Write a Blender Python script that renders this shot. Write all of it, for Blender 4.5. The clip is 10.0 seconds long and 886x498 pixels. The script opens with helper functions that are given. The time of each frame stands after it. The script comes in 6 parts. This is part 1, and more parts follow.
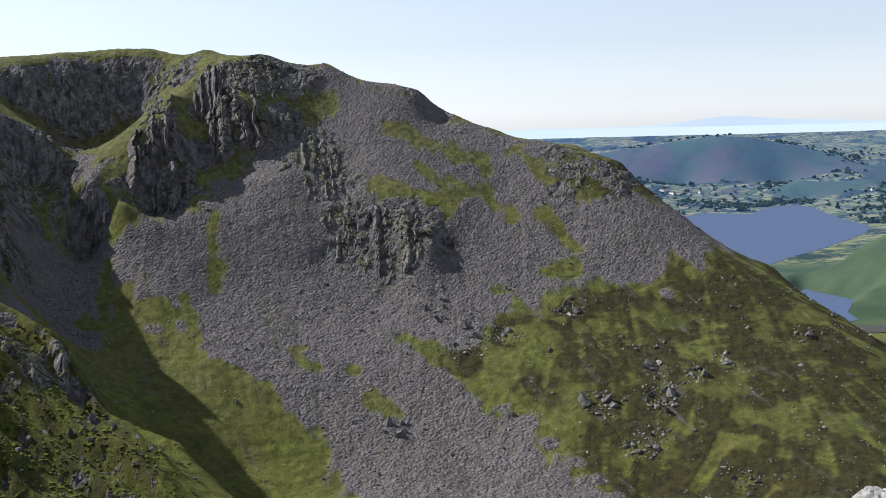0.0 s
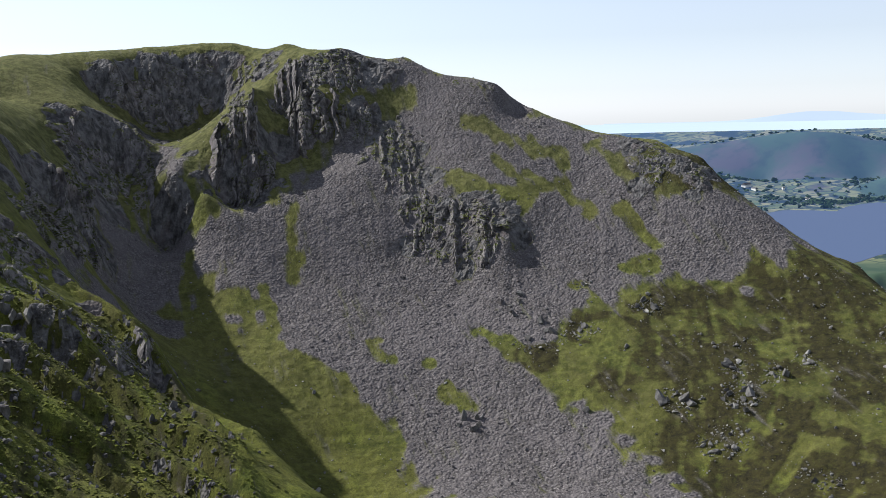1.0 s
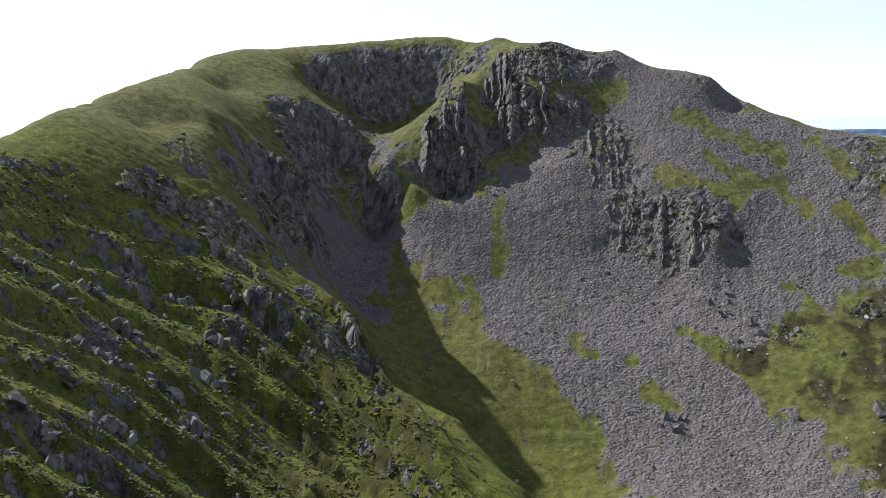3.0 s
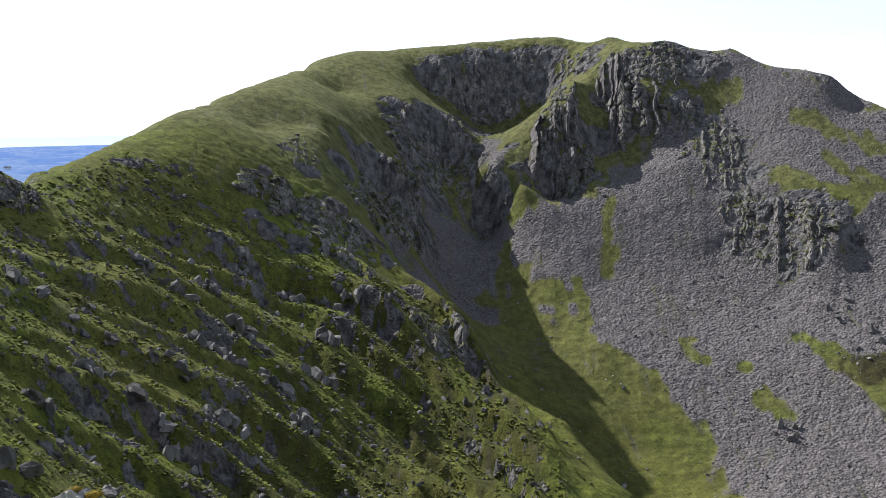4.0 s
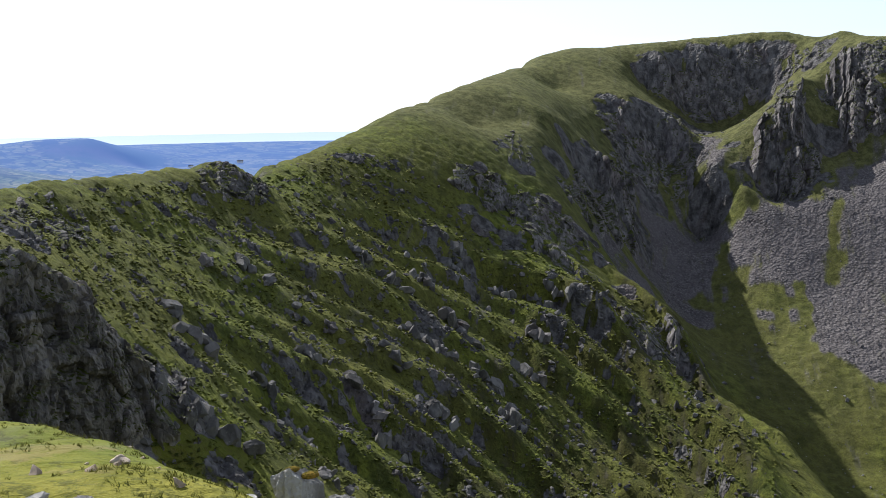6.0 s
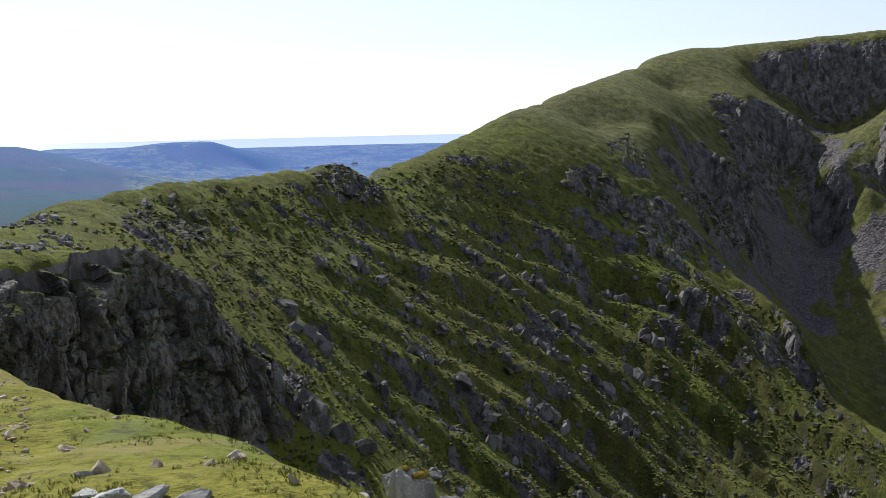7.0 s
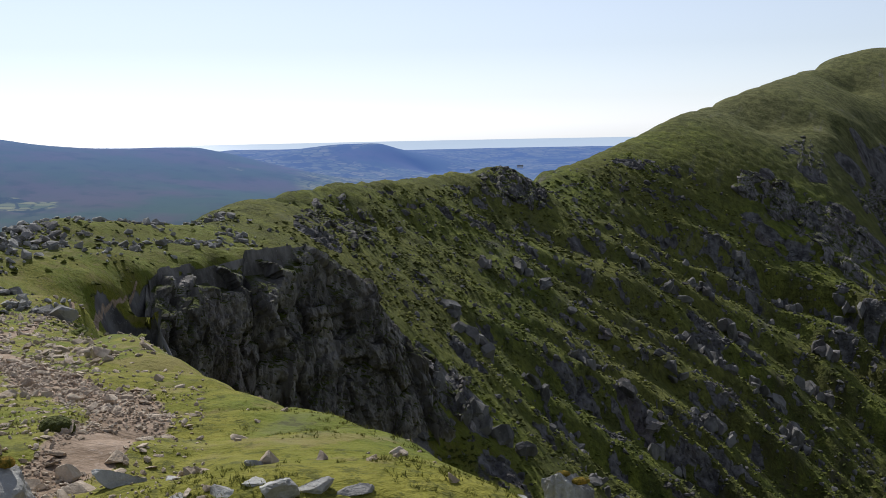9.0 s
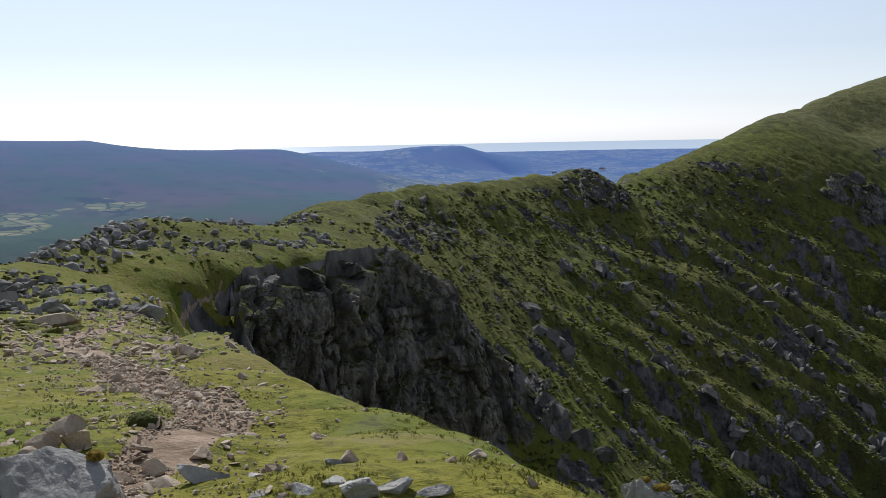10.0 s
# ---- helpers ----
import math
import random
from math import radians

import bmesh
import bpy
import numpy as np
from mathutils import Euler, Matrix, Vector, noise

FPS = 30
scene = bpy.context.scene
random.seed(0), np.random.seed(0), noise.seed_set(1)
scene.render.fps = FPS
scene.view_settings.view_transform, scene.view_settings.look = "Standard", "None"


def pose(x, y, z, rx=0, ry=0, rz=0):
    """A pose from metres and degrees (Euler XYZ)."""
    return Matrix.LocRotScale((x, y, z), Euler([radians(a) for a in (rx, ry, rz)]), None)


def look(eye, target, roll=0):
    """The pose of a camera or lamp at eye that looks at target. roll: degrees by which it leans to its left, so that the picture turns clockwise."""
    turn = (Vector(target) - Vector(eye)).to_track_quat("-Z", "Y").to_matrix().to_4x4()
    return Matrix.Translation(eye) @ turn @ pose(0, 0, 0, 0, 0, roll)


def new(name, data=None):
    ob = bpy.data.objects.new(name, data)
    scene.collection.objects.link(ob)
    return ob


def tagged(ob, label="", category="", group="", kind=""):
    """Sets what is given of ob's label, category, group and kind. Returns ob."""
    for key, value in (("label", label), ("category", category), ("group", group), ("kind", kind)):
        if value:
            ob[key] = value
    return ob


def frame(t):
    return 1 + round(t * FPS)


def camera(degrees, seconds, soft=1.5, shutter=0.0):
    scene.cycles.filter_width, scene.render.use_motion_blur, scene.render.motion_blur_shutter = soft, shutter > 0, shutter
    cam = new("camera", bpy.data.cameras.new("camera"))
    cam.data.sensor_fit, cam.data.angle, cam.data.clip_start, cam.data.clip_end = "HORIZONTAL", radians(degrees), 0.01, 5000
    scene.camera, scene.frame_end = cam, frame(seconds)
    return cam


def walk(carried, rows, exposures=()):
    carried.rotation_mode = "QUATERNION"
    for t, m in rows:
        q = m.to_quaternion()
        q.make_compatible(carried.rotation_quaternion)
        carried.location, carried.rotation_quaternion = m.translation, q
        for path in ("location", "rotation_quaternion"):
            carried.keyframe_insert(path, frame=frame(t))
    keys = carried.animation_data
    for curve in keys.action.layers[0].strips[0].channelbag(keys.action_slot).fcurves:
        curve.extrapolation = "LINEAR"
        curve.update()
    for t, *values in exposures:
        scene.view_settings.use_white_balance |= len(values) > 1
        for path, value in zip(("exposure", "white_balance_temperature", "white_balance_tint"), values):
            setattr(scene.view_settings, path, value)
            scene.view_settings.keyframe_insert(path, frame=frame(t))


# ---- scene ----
# ---- camera: a slow turn on the spot, held at eye height on the cliff edge ----
EYE = Vector((0.0, 0.0, 1.65))
cam = camera(44.49, 10.0, soft=0.85)
TURN = [  # seconds, bearing, tilt, lean (degrees)
    (0, 23.56, -6.92, -1.43), (0.5, 21.82, -6.97, -1.45), (1, 19.47, -7.14, -1.29), (1.5, 16.93, -7.27, -1.06),
    (2, 13.94, -7.21, -0.94), (2.5, 11.29, -7.19, -1.02), (2.7, 10.14, -7.24, -0.97), (3.8, 4.21, -7.15, -1.14),
    (4, 2.79, -7.13, -1.12), (4.5, 0.00, -7.10, -1.15), (5, -3.13, -7.06, -1.21), (5.5, -5.91, -7.03, -1.23),
    (5.7, -6.99, -7.06, -1.07), (6.8, -13.00, -6.88, -1.25), (7, -14.45, -6.83, -1.26), (7.5, -16.89, -6.75, -1.16),
    (8, -19.09, -6.65, -1.23), (8.5, -21.12, -6.59, -1.19), (9, -23.15, -6.51, -1.16), (9.5, -25.14, -6.42, -1.18),
    (10, -27.44, -6.31, -1.16)]


def aim(bearing, tilt, lean):
    a, b = radians(bearing), radians(tilt)
    return look(EYE, EYE + Vector((math.sin(a) * math.cos(b), math.cos(a) * math.cos(b), math.sin(b))), lean)


walk(cam, [(t, aim(b, p, r)) for t, b, p, r in TURN], exposures=[(0, 0.44, 6250, 10), (2.5, 0.64, 6250, 10), (4.5, 0.8, 6250, 10), (7.5, 0.14, 6250, 10), (10, -0.12, 6250, 10)])

# ---- daylight ----
SUN_BEARING, SUN_HEIGHT = -45.0, 39.5
sun = new("sun", bpy.data.lights.new("sun", "SUN"))
sun.data.energy, sun.data.angle, sun.data.color = 4.7, radians(0.53), (1.0, 0.98, 0.935)
_b, _h = radians(SUN_BEARING), radians(SUN_HEIGHT)
SUN_WAY = Vector((math.sin(_b) * math.cos(_h), math.cos(_b) * math.cos(_h), math.sin(_h)))
sun.matrix_world = look((0, 0, 900), Vector((0, 0, 900)) - SUN_WAY)
world = bpy.data.worlds.new("sky")
scene.world = world
world.use_nodes = True
_n = world.node_tree.nodes
_sky = _n.new("ShaderNodeTexSky")
_sky.sky_type, _sky.sun_disc, _sky.sun_elevation, _sky.sun_rotation = "NISHITA", False, _h, _b
_sky.altitude, _sky.air_density, _sky.dust_density = 600, 1.0, 0.25
_n["Background"].inputs["Strength"].default_value = 0.097
_pale = _n.new("ShaderNodeHueSaturation")  # summer haze washes the colour out
_pale.inputs["Saturation"].default_value = 0.37
world.node_tree.links.new(_sky.outputs[0], _pale.inputs["Color"])
_tint = _n.new("ShaderNodeVectorMath")
_tint.operation = "MULTIPLY"
_tint.inputs[1].default_value = (0.94, 0.99, 1.11)
world.node_tree.links.new(_pale.outputs[0], _tint.inputs[0])
world.node_tree.links.new(_tint.outputs[0], _n["Background"].inputs["Color"])

# ---- materials ----
class Nodes:
    """Small helper to wire node materials."""

    def __init__(self, name):
        self.mat = bpy.data.materials.new(name)
        self.mat.use_nodes = True
        self.t = self.mat.node_tree
        self.out = self.t.nodes["Principled BSDF"]
        self.out.inputs["Specular IOR Level"].default_value = 0.06

    def put(self, kind, **kw):
        n = self.t.nodes.new("ShaderNode" + kind)
        for k, v in kw.items():
            setattr(n, k, v)
        return n

    def wire(self, a, b):
        self.t.links.new(a, b)
        return self

    def set(self, sock, v):
        if hasattr(v, "is_output"):
            self.t.links.new(v, sock)
        else:
            sock.default_value = v

    def place(self):
        return self.put("NewGeometry").outputs["Position"]

    def scaled(self, vec, s):
        m = self.put("VectorMath", operation="MULTIPLY")
        self.set(m.inputs[0], vec)
        m.inputs[1].default_value = s if isinstance(s, tuple) else (s, s, s)
        return m.outputs[0]

    def noise(self, vec, scale, detail=4.0, rough=0.55, warp=0.0):
        n = self.put("TexNoise")
        self.wire(vec, n.inputs["Vector"])
        n.inputs["Scale"].default_value, n.inputs["Detail"].default_value = scale, detail
        n.inputs["Roughness"].default_value, n.inputs["Distortion"].default_value = rough, warp
        return n.outputs["Fac"]

    def cells(self, vec, scale, feature="F1", out="Distance"):
        n = self.put("TexVoronoi", feature=feature)
        self.wire(vec, n.inputs["Vector"])
        n.inputs["Scale"].default_value = scale
        return n.outputs[out]

    def span(self, v, a, b, c=0.0, d=1.0):
        m = self.put("MapRange")
        m.interpolation_type = "SMOOTHSTEP"
        for i, x in enumerate((v, a, b, c, d)):
            self.set(m.inputs[i], x)
        return m.outputs[0]

    def math(self, op, a, b=0.0):
        m = self.put("Math", operation=op)
        self.set(m.inputs[0], a)
        self.set(m.inputs[1], b)
        return m.outputs[0]

    def mix(self, f, a, b, kind="MIX"):
        m = self.put("Mix", data_type="RGBA", blend_type=kind)
        self.set(m.inputs[0], f)
        self.set(m.inputs[6], a if hasattr(a, "is_output") else (*a, 1))
        self.set(m.inputs[7], b if hasattr(b, "is_output") else (*b, 1))
        return m.outputs[2]

    def attr(self, name):
        return self.put("Attribute", attribute_name=name).outputs["Fac"]

    def bump(self, height, strength, dist):
        b = self.put("Bump")
        b.inputs["Strength"].default_value, b.inputs["Distance"].default_value = strength, dist
        self.set(b.inputs["Height"], height)
        self.wire(b.outputs[0], self.out.inputs["Normal"])

    def done(self, color, rough=0.9):
        self.set(self.out.inputs["Base Color"], color)
        self.set(self.out.inputs["Roughness"], rough)
        return self.mat


def rock_colour(m, p, dark=(0.050, 0.047, 0.046), light=(0.160, 0.151, 0.146), lichen=(0.25, 0.245, 0.23)):
    """Grey volcanic rock with cracks, iron stain and pale lichen."""
    tall = m.scaled(p, (1.0, 1.0, 0.45))
    c = m.mix(m.span(m.noise(tall, 0.35, 6, 0.62), 0.34, 0.66), dark, light)
    c = m.mix(m.span(m.noise(tall, 0.09, 3), 0.5, 0.72, 0, 0.45), c, (0.13, 0.10, 0.095))
    c = m.mix(m.span(m.noise(p, 3.1, 5, 0.7), 0.56, 0.7, 0, 0.55), c, lichen)
    return c


def ground_material():
    m = Nodes("fell_ground")
    p = m.place()
    flat = m.scaled(p, (1, 1, 0.6))
    n_big, n_mid, n_fine = m.noise(flat, 0.03, 4), m.noise(flat, 0.33, 5, 0.6), m.noise(flat, 2.6, 5, 0.65)
    n_tiny = m.noise(p, 17.0, 3, 0.7)
    grass = m.mix(m.span(n_mid, 0.33, 0.66), (0.058, 0.074, 0.016), (0.172, 0.190, 0.030))
    grass = m.mix(m.span(n_big, 0.36, 0.62, 0, 0.65), grass, (0.145, 0.132, 0.036))
    grass = m.mix(m.span(m.noise(flat, 0.11, 5, 0.65), 0.46, 0.62, 0, 0.6), grass, (0.062, 0.062, 0.017))
    # dark noise at two sizes paints the shade between tufts
    grass = m.mix(m.span(n_fine, 0.44, 0.66, 0, 0.55), grass, (0.030, 0.035, 0.009))
    n_one = m.noise(flat, 1.0, 5, 0.7)
    grass = m.mix(m.span(n_one, 0.50, 0.62, 0, 0.5), grass, (0.030, 0.033, 0.010))
    grass = m.mix(m.span(n_one, 0.46, 0.36, 0, 0.45), grass, (0.165, 0.172, 0.030))
    grass = m.mix(m.span(n_tiny, 0.5, 0.8, 0, 0.35), grass, (0.14, 0.135, 0.040))
    lawn = m.mix(m.span(n_fine, 0.3, 0.7), (0.135, 0.130, 0.012), (0.235, 0.210, 0.036))
    lawn = m.mix(m.span(n_mid, 0.42, 0.62, 0, 0.7), lawn, (0.095, 0.130, 0.012))
    lawn = m.mix(m.span(n_tiny, 0.5, 0.75, 0, 0.5), lawn, (0.08, 0.08, 0.012))
    lawn = m.mix(m.span(m.noise(p, 5.5, 5, 0.75), 0.52, 0.62, 0, 0.75), lawn, (0.056, 0.058, 0.012))
    lawn = m.mix(m.span(n_one, 0.52, 0.62, 0, 0.7), lawn, (0.22, 0.175, 0.065))
    lawn = m.mix(m.span(m.noise(p, 48.0, 3, 0.8), 0.52, 0.68, 0, 0.5), lawn, (0.055, 0.060, 0.012))
    grass = m.mix(m.attr('lawn'), grass, lawn)
    dry = m.mix(m.span(m.math("ADD", n_mid, m.math("SUBTRACT", n_one, 0.5)), 0.35, 0.65), (0.062, 0.062, 0.026), (0.150, 0.140, 0.062))
    grass = m.mix(m.math('MULTIPLY', m.attr('dry'), 0.75), grass, dry)
    heath = m.mix(m.span(n_mid, 0.36, 0.62), (0.024, 0.020, 0.013), (0.047, 0.041, 0.017))
    heath = m.mix(m.span(n_one, 0.52, 0.64, 0, 0.5), heath, (0.085, 0.085, 0.020))
    heath = m.mix(m.span(n_fine, 0.5, 0.75, 0, 0.5), heath, (0.066, 0.066, 0.020))
    stone = m.cells(p, 1.5, "F1", "Color")
    sv = m.put("SeparateColor")
    m.wire(stone, sv.inputs[0])
    scree = m.mix(sv.outputs[0], (0.088, 0.078, 0.076), (0.222, 0.200, 0.194))
    scree = m.mix(m.span(m.cells(p, 1.5), 0.25, 0.75, 0, 0.45), scree, (0.055, 0.048, 0.05))
    scree = m.mix(m.span(m.noise(flat, 0.22, 5, 0.7), 0.42, 0.68, 0, 0.45), scree, (0.066, 0.060, 0.058))
    scree = m.mix(m.span(m.noise(flat, 0.7, 4, 0.7), 0.55, 0.75, 0, 0.4), scree, (0.075, 0.080, 0.032))
    scree = m.mix(m.span(m.noise(flat, 0.05, 4), 0.4, 0.65, 0, 0.5), scree, (0.155, 0.138, 0.138))
    rock = rock_colour(m, p)
    soil = m.mix(m.span(n_fine, 0.35, 0.7), (0.22, 0.155, 0.105), (0.35, 0.26, 0.19))
    soil = m.mix(m.span(n_tiny, 0.5, 0.75, 0, 0.5), soil, (0.42, 0.34, 0.28))

    n_fall = m.noise(m.scaled(p, (1.0, 0.16, 0.16)), 0.22, 4, 0.6)

    def edge(a, soft=0.22, fall=0.0):
        j = m.math("ADD", m.attr(a), m.math("MULTIPLY", m.math("SUBTRACT", m.math("ADD", n_fine, n_mid), 1.0), 0.55))
        if fall:
            j = m.math("ADD", j, m.math("MULTIPLY", m.math("SUBTRACT", n_fall, 0.5), fall))
        return m.span(j, 0.5 - soft, 0.5 + soft)
    f_h, f_s, f_r, f_t = edge("heath", 0.3, 1.2), edge("scree", 0.3, 2.2), edge("rock", 0.12), edge("trail", 0.15)
    c = m.mix(f_h, grass, heath)
    c = m.mix(f_s, c, scree)
    c = m.mix(f_r, c, rock)
    c = m.mix(f_t, c, soil)
    turf = m.math("ADD", m.math("MULTIPLY", n_fine, 0.30), m.math("MULTIPLY", n_tiny, 0.06))
    turf = m.math("ADD", turf, m.math("MULTIPLY", n_mid, 0.8))
    stony = m.math("SUBTRACT", m.math("MULTIPLY", n_mid, 1.2), m.math("MULTIPLY", m.cells(p, 0.9), 0.5))
    h = m.put("Mix", data_type="FLOAT")
    m.set(h.inputs[0], m.math("MAXIMUM", f_s, f_r))
    m.set(h.inputs[2], turf)
    m.set(h.inputs[3], stony)
    m.bump(m.math("MULTIPLY", h.outputs[0], m.math("SUBTRACT", 1.0, m.math("MULTIPLY", m.attr("lawn"), 0.72))), 1.0, 1.2)
    # grass stems catch the low light
    bare = m.math("MAXIMUM", m.math("MAXIMUM", f_s, f_r), m.math("MAXIMUM", f_t, m.math("MULTIPLY", f_h, 0.6)))
    m.set(m.out.inputs["Sheen Weight"], m.math("MULTIPLY", m.math("SUBTRACT", 1.0, bare), 0.07))
    m.out.inputs["Sheen Roughness"].default_value = 0.55
    m.set(m.out.inputs["Sheen Tint"], (0.55, 0.64, 0.26, 1))
    return m.done(c, 0.92)


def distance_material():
    """Far farmland, woods and fells; the miles of hazy air are painted as blue tint and glow."""
    m = Nodes("far_country")
    p = m.place()
    flat = m.scaled(p, (1, 1, 0.3))
    fields = m.cells(m.scaled(p, (1, 1.6, 0)), 0.02, "F1", "Color")
    sv = m.put("SeparateColor")
    m.wire(fields, sv.inputs[0])
    farm = m.mix(sv.outputs[0], (0.08, 0.12, 0.04), (0.24, 0.24, 0.10))
    farm = m.mix(m.span(sv.outputs[1], 0.74, 0.9, 0, 0.7), farm, (0.28, 0.26, 0.14))
    hedge = m.cells(m.scaled(p, (1, 1.6, 0)), 0.02, "DISTANCE_TO_EDGE")
    farm = m.mix(m.span(hedge, 0.05, 0.09, 0.8, 0.0), farm, (0.022, 0.038, 0.022))
    farm = m.mix(m.span(m.noise(flat, 0.009, 5), 0.52, 0.60), farm, (0.024, 0.042, 0.026))
    moor = m.mix(m.span(m.noise(flat, 0.004, 5), 0.4, 0.62), (0.050, 0.086, 0.040), (0.088, 0.076, 0.064))
    moor = m.mix(m.span(m.noise(flat, 0.015, 5), 0.5, 0.7, 0, 0.7), moor, (0.035, 0.055, 0.030))
    c = m.mix(m.span(m.attr("moor"), 0.3, 0.7), farm, moor)
    pasture = m.mix(m.span(m.noise(flat, 0.012, 5), 0.4, 0.65), (0.045, 0.074, 0.032), (0.074, 0.100, 0.045))
    c = m.mix(m.attr("green"), c, pasture)
    # haze painted in: base colour drawn to blue, blue emission on top
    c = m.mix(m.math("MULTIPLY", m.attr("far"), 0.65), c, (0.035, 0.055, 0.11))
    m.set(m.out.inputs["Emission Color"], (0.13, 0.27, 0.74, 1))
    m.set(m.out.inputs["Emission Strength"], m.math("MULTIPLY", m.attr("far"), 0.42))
    return m.done(c, 1.0)


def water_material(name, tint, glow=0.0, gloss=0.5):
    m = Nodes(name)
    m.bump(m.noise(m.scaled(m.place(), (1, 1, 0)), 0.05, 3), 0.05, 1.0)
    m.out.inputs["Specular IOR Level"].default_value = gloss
    # painted haze: emission brightens what gives off no light of its own
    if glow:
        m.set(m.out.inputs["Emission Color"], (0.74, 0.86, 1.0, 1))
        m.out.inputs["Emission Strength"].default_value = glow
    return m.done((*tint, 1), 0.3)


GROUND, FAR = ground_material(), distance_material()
# lake: reflected sky painted as a blue base colour, gloss off
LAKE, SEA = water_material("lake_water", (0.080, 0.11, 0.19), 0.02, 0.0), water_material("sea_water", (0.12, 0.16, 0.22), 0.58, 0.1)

# ---- plan of the fells: crests, rims, feet and floors (metres: east, north, up) ----
SKYLINE_RIDGE = [(-89.0, 276.0, -11.6), (-88.3, 302.4, -10.6), (-84.7, 339.6, -7.2), (-77.0, 387.4, 1.2), (-67.9, 424.6, 7.2), (-56.6, 461.5, 14.1), (-48.4, 527.8, 21.1), (-39.6, 558.6, 26.8), (-32.0, 589.1, 30.4), (-17.7, 599.7, 30.5), (1.0, 610.0, 34.2), (39.2, 618.8, 36.1)]
SKYLINE_SUMMIT = [(39.2, 618.8, 36.1), (70.7, 616.0, 39.5), (96.2, 597.3, 41.2), (118.7, 572.8, 40.0), (140.2, 542.2, 35.9), (170.9, 533.3, 30.4), (186.6, 522.7, 21.2), (198.9, 512.8, 19.0)]
SKYLINE_SPUR = [(206.3, 499.0, 15.2), (219.4, 487.9, 3.2), (237.0, 474.1, -5.3), (251.5, 460.8, -10.6), (265.3, 447.2, -13.2), (277.8, 427.7, -21.4), (284.9, 410.9, -35.6), (291.2, 394.1, -46.2), (297.9, 378.9, -56.6), (306.5, 356.3, -64.5), (310.2, 336.9, -76.4), (314.1, 322.3, -82.5), (316.9, 305.2, -89.2), (321.7, 270.0, -107.0), (339.2, 212.0, -136.1)]
NEAR_BACK_RIDGE = [(-92.6, 287.0, -16.9), (-88.1, 353.2, -13.3), (-70.6, 441.6, 0.3), (-50.3, 548.9, 12.0), (-33.2, 612.7, 19.7), (1.0, 634.4, 27.0),
    (40.8, 643.5, 29.8)]
NEAR_BACK_SUMMIT = [(40.8, 643.5, 30.9), (100.0, 621.2, 34.0), (145.8, 563.8, 28.9), (194.0, 543.6, 13.1), (206.9, 533.3, 11.4)]
BACK_RIDGE = [(-101.5, 314.6, -32.0), (-96.6, 387.1, -30.8), (-77.4, 484.1, -19.5), (-55.1, 601.7, -11.2), (-36.4, 671.6, -5.6), (1.1, 695.4, 1.5),
    (45, 705, 4)]
BACK_SUMMIT = [(45, 705, 7), (109.6, 680.9, 10.6), (159.8, 618.1, 7.0), (212.7, 595.9, -10.1), (226.8, 584.6, -11.7)]
BACK_SPUR = [(231.1, 558.9, -35.9), (265.5, 530.9, -57.7), (297.2, 500.9, -66.7), (319.1, 460.2, -89.6), (333.6, 424.4, -112.0), (347.4, 377.4, -132.6),
    (355.0, 341.8, -145.9), (379.9, 237.4, -197.8), (379.9, 237.4, -197.8)]
HEADWALL_RIM = [(1.6, 434.0, -16.1), (-10.4, 457.9, -5.9), (-10.6, 493.9, 5.4), (11.9, 509.9, 5.6), (30.5, 515.1, -0.4)]
UPPER_RIM = [(11.4, 555.9, 23.3), (28.5, 571.3, 29.5), (50.0, 583.9, 32.9), (74.6, 587.3, 36.5), (89.7, 585.2, 38.1)]
UPPER_FOOT = [(21.9, 564.0, 10.2), (42.0, 570.5, 1.3), (59.0, 566.0, -5.8), (77.2, 568.0, 2.1)]
HEADWALL_FOOT = [(-4.3, 427.0, -29.4), (6.9, 449.9, -29.2), (26.1, 506.3, -23.1), (46.4, 526.0, -13.2)]
PLATEAU = [(-23.4, 514.5, 11.4), (-3.1, 520.0, 13.8)]
PLATEAU2 = [(-47.4, 397.2, -3.1), (-19.8, 424.5, 0.2), (-27.8, 384.0, -10.1)]
BUTTRESS_TOP = [(94.2, 526.6, 15.4), (113.7, 538.1, 26.1), (142.6, 547.7, 34.0)]
BUTTRESS_RIB = [(84.7, 504.9, 4.9), (74.9, 495.1, -8.4), (71.4, 486.3, -23.5), (71.8, 479.0, -37.0)]
BUTTRESS_RIB2 = [(121.4, 516.3, 11.2), (115.1, 502.1, -9.4), (116.0, 489.3, -22.2)]
BUTTRESS_GULLY = [(103.7, 526.2, 4.2), (96.7, 499.7, -16.8)]
BUTTRESS_FOOT = [(47.2, 481.5, -22.6), (58.1, 470.2, -32.2), (68.8, 460.6, -40.4), (88.1, 469.6, -34.3), (113.7, 479.6, -24.3)]
LOW_BUTTRESS = [(156.2, 504.4, 0.5), (154.2, 472.5, -22.5), (159.9, 450.5, -31.6), (172.1, 422.3, -44.3), (175.0, 411.3, -50.3)]
LOW_FOOT = [(135.5, 434.4, -56.0), (154.7, 408.7, -67.5), (179.2, 409.5, -57.2)]
FACE_MID = [(66.1, 431.0, -64.3), (89.6, 430.8, -65.4), (129.0, 410.2, -71.1), (159.5, 390.7, -73.9), (191.0, 383.0, -69.8), (218.9, 435.1, -32.4),
    (213.1, 488.5, -0.5)]
FACE_CHUTE = [(117.7, 464.6, -31.2), (130.4, 472.9, -22.0), (104.9, 454.0, -42.4), (116.6, 441.8, -51.3), (130.6, 438.7, -51.6)]
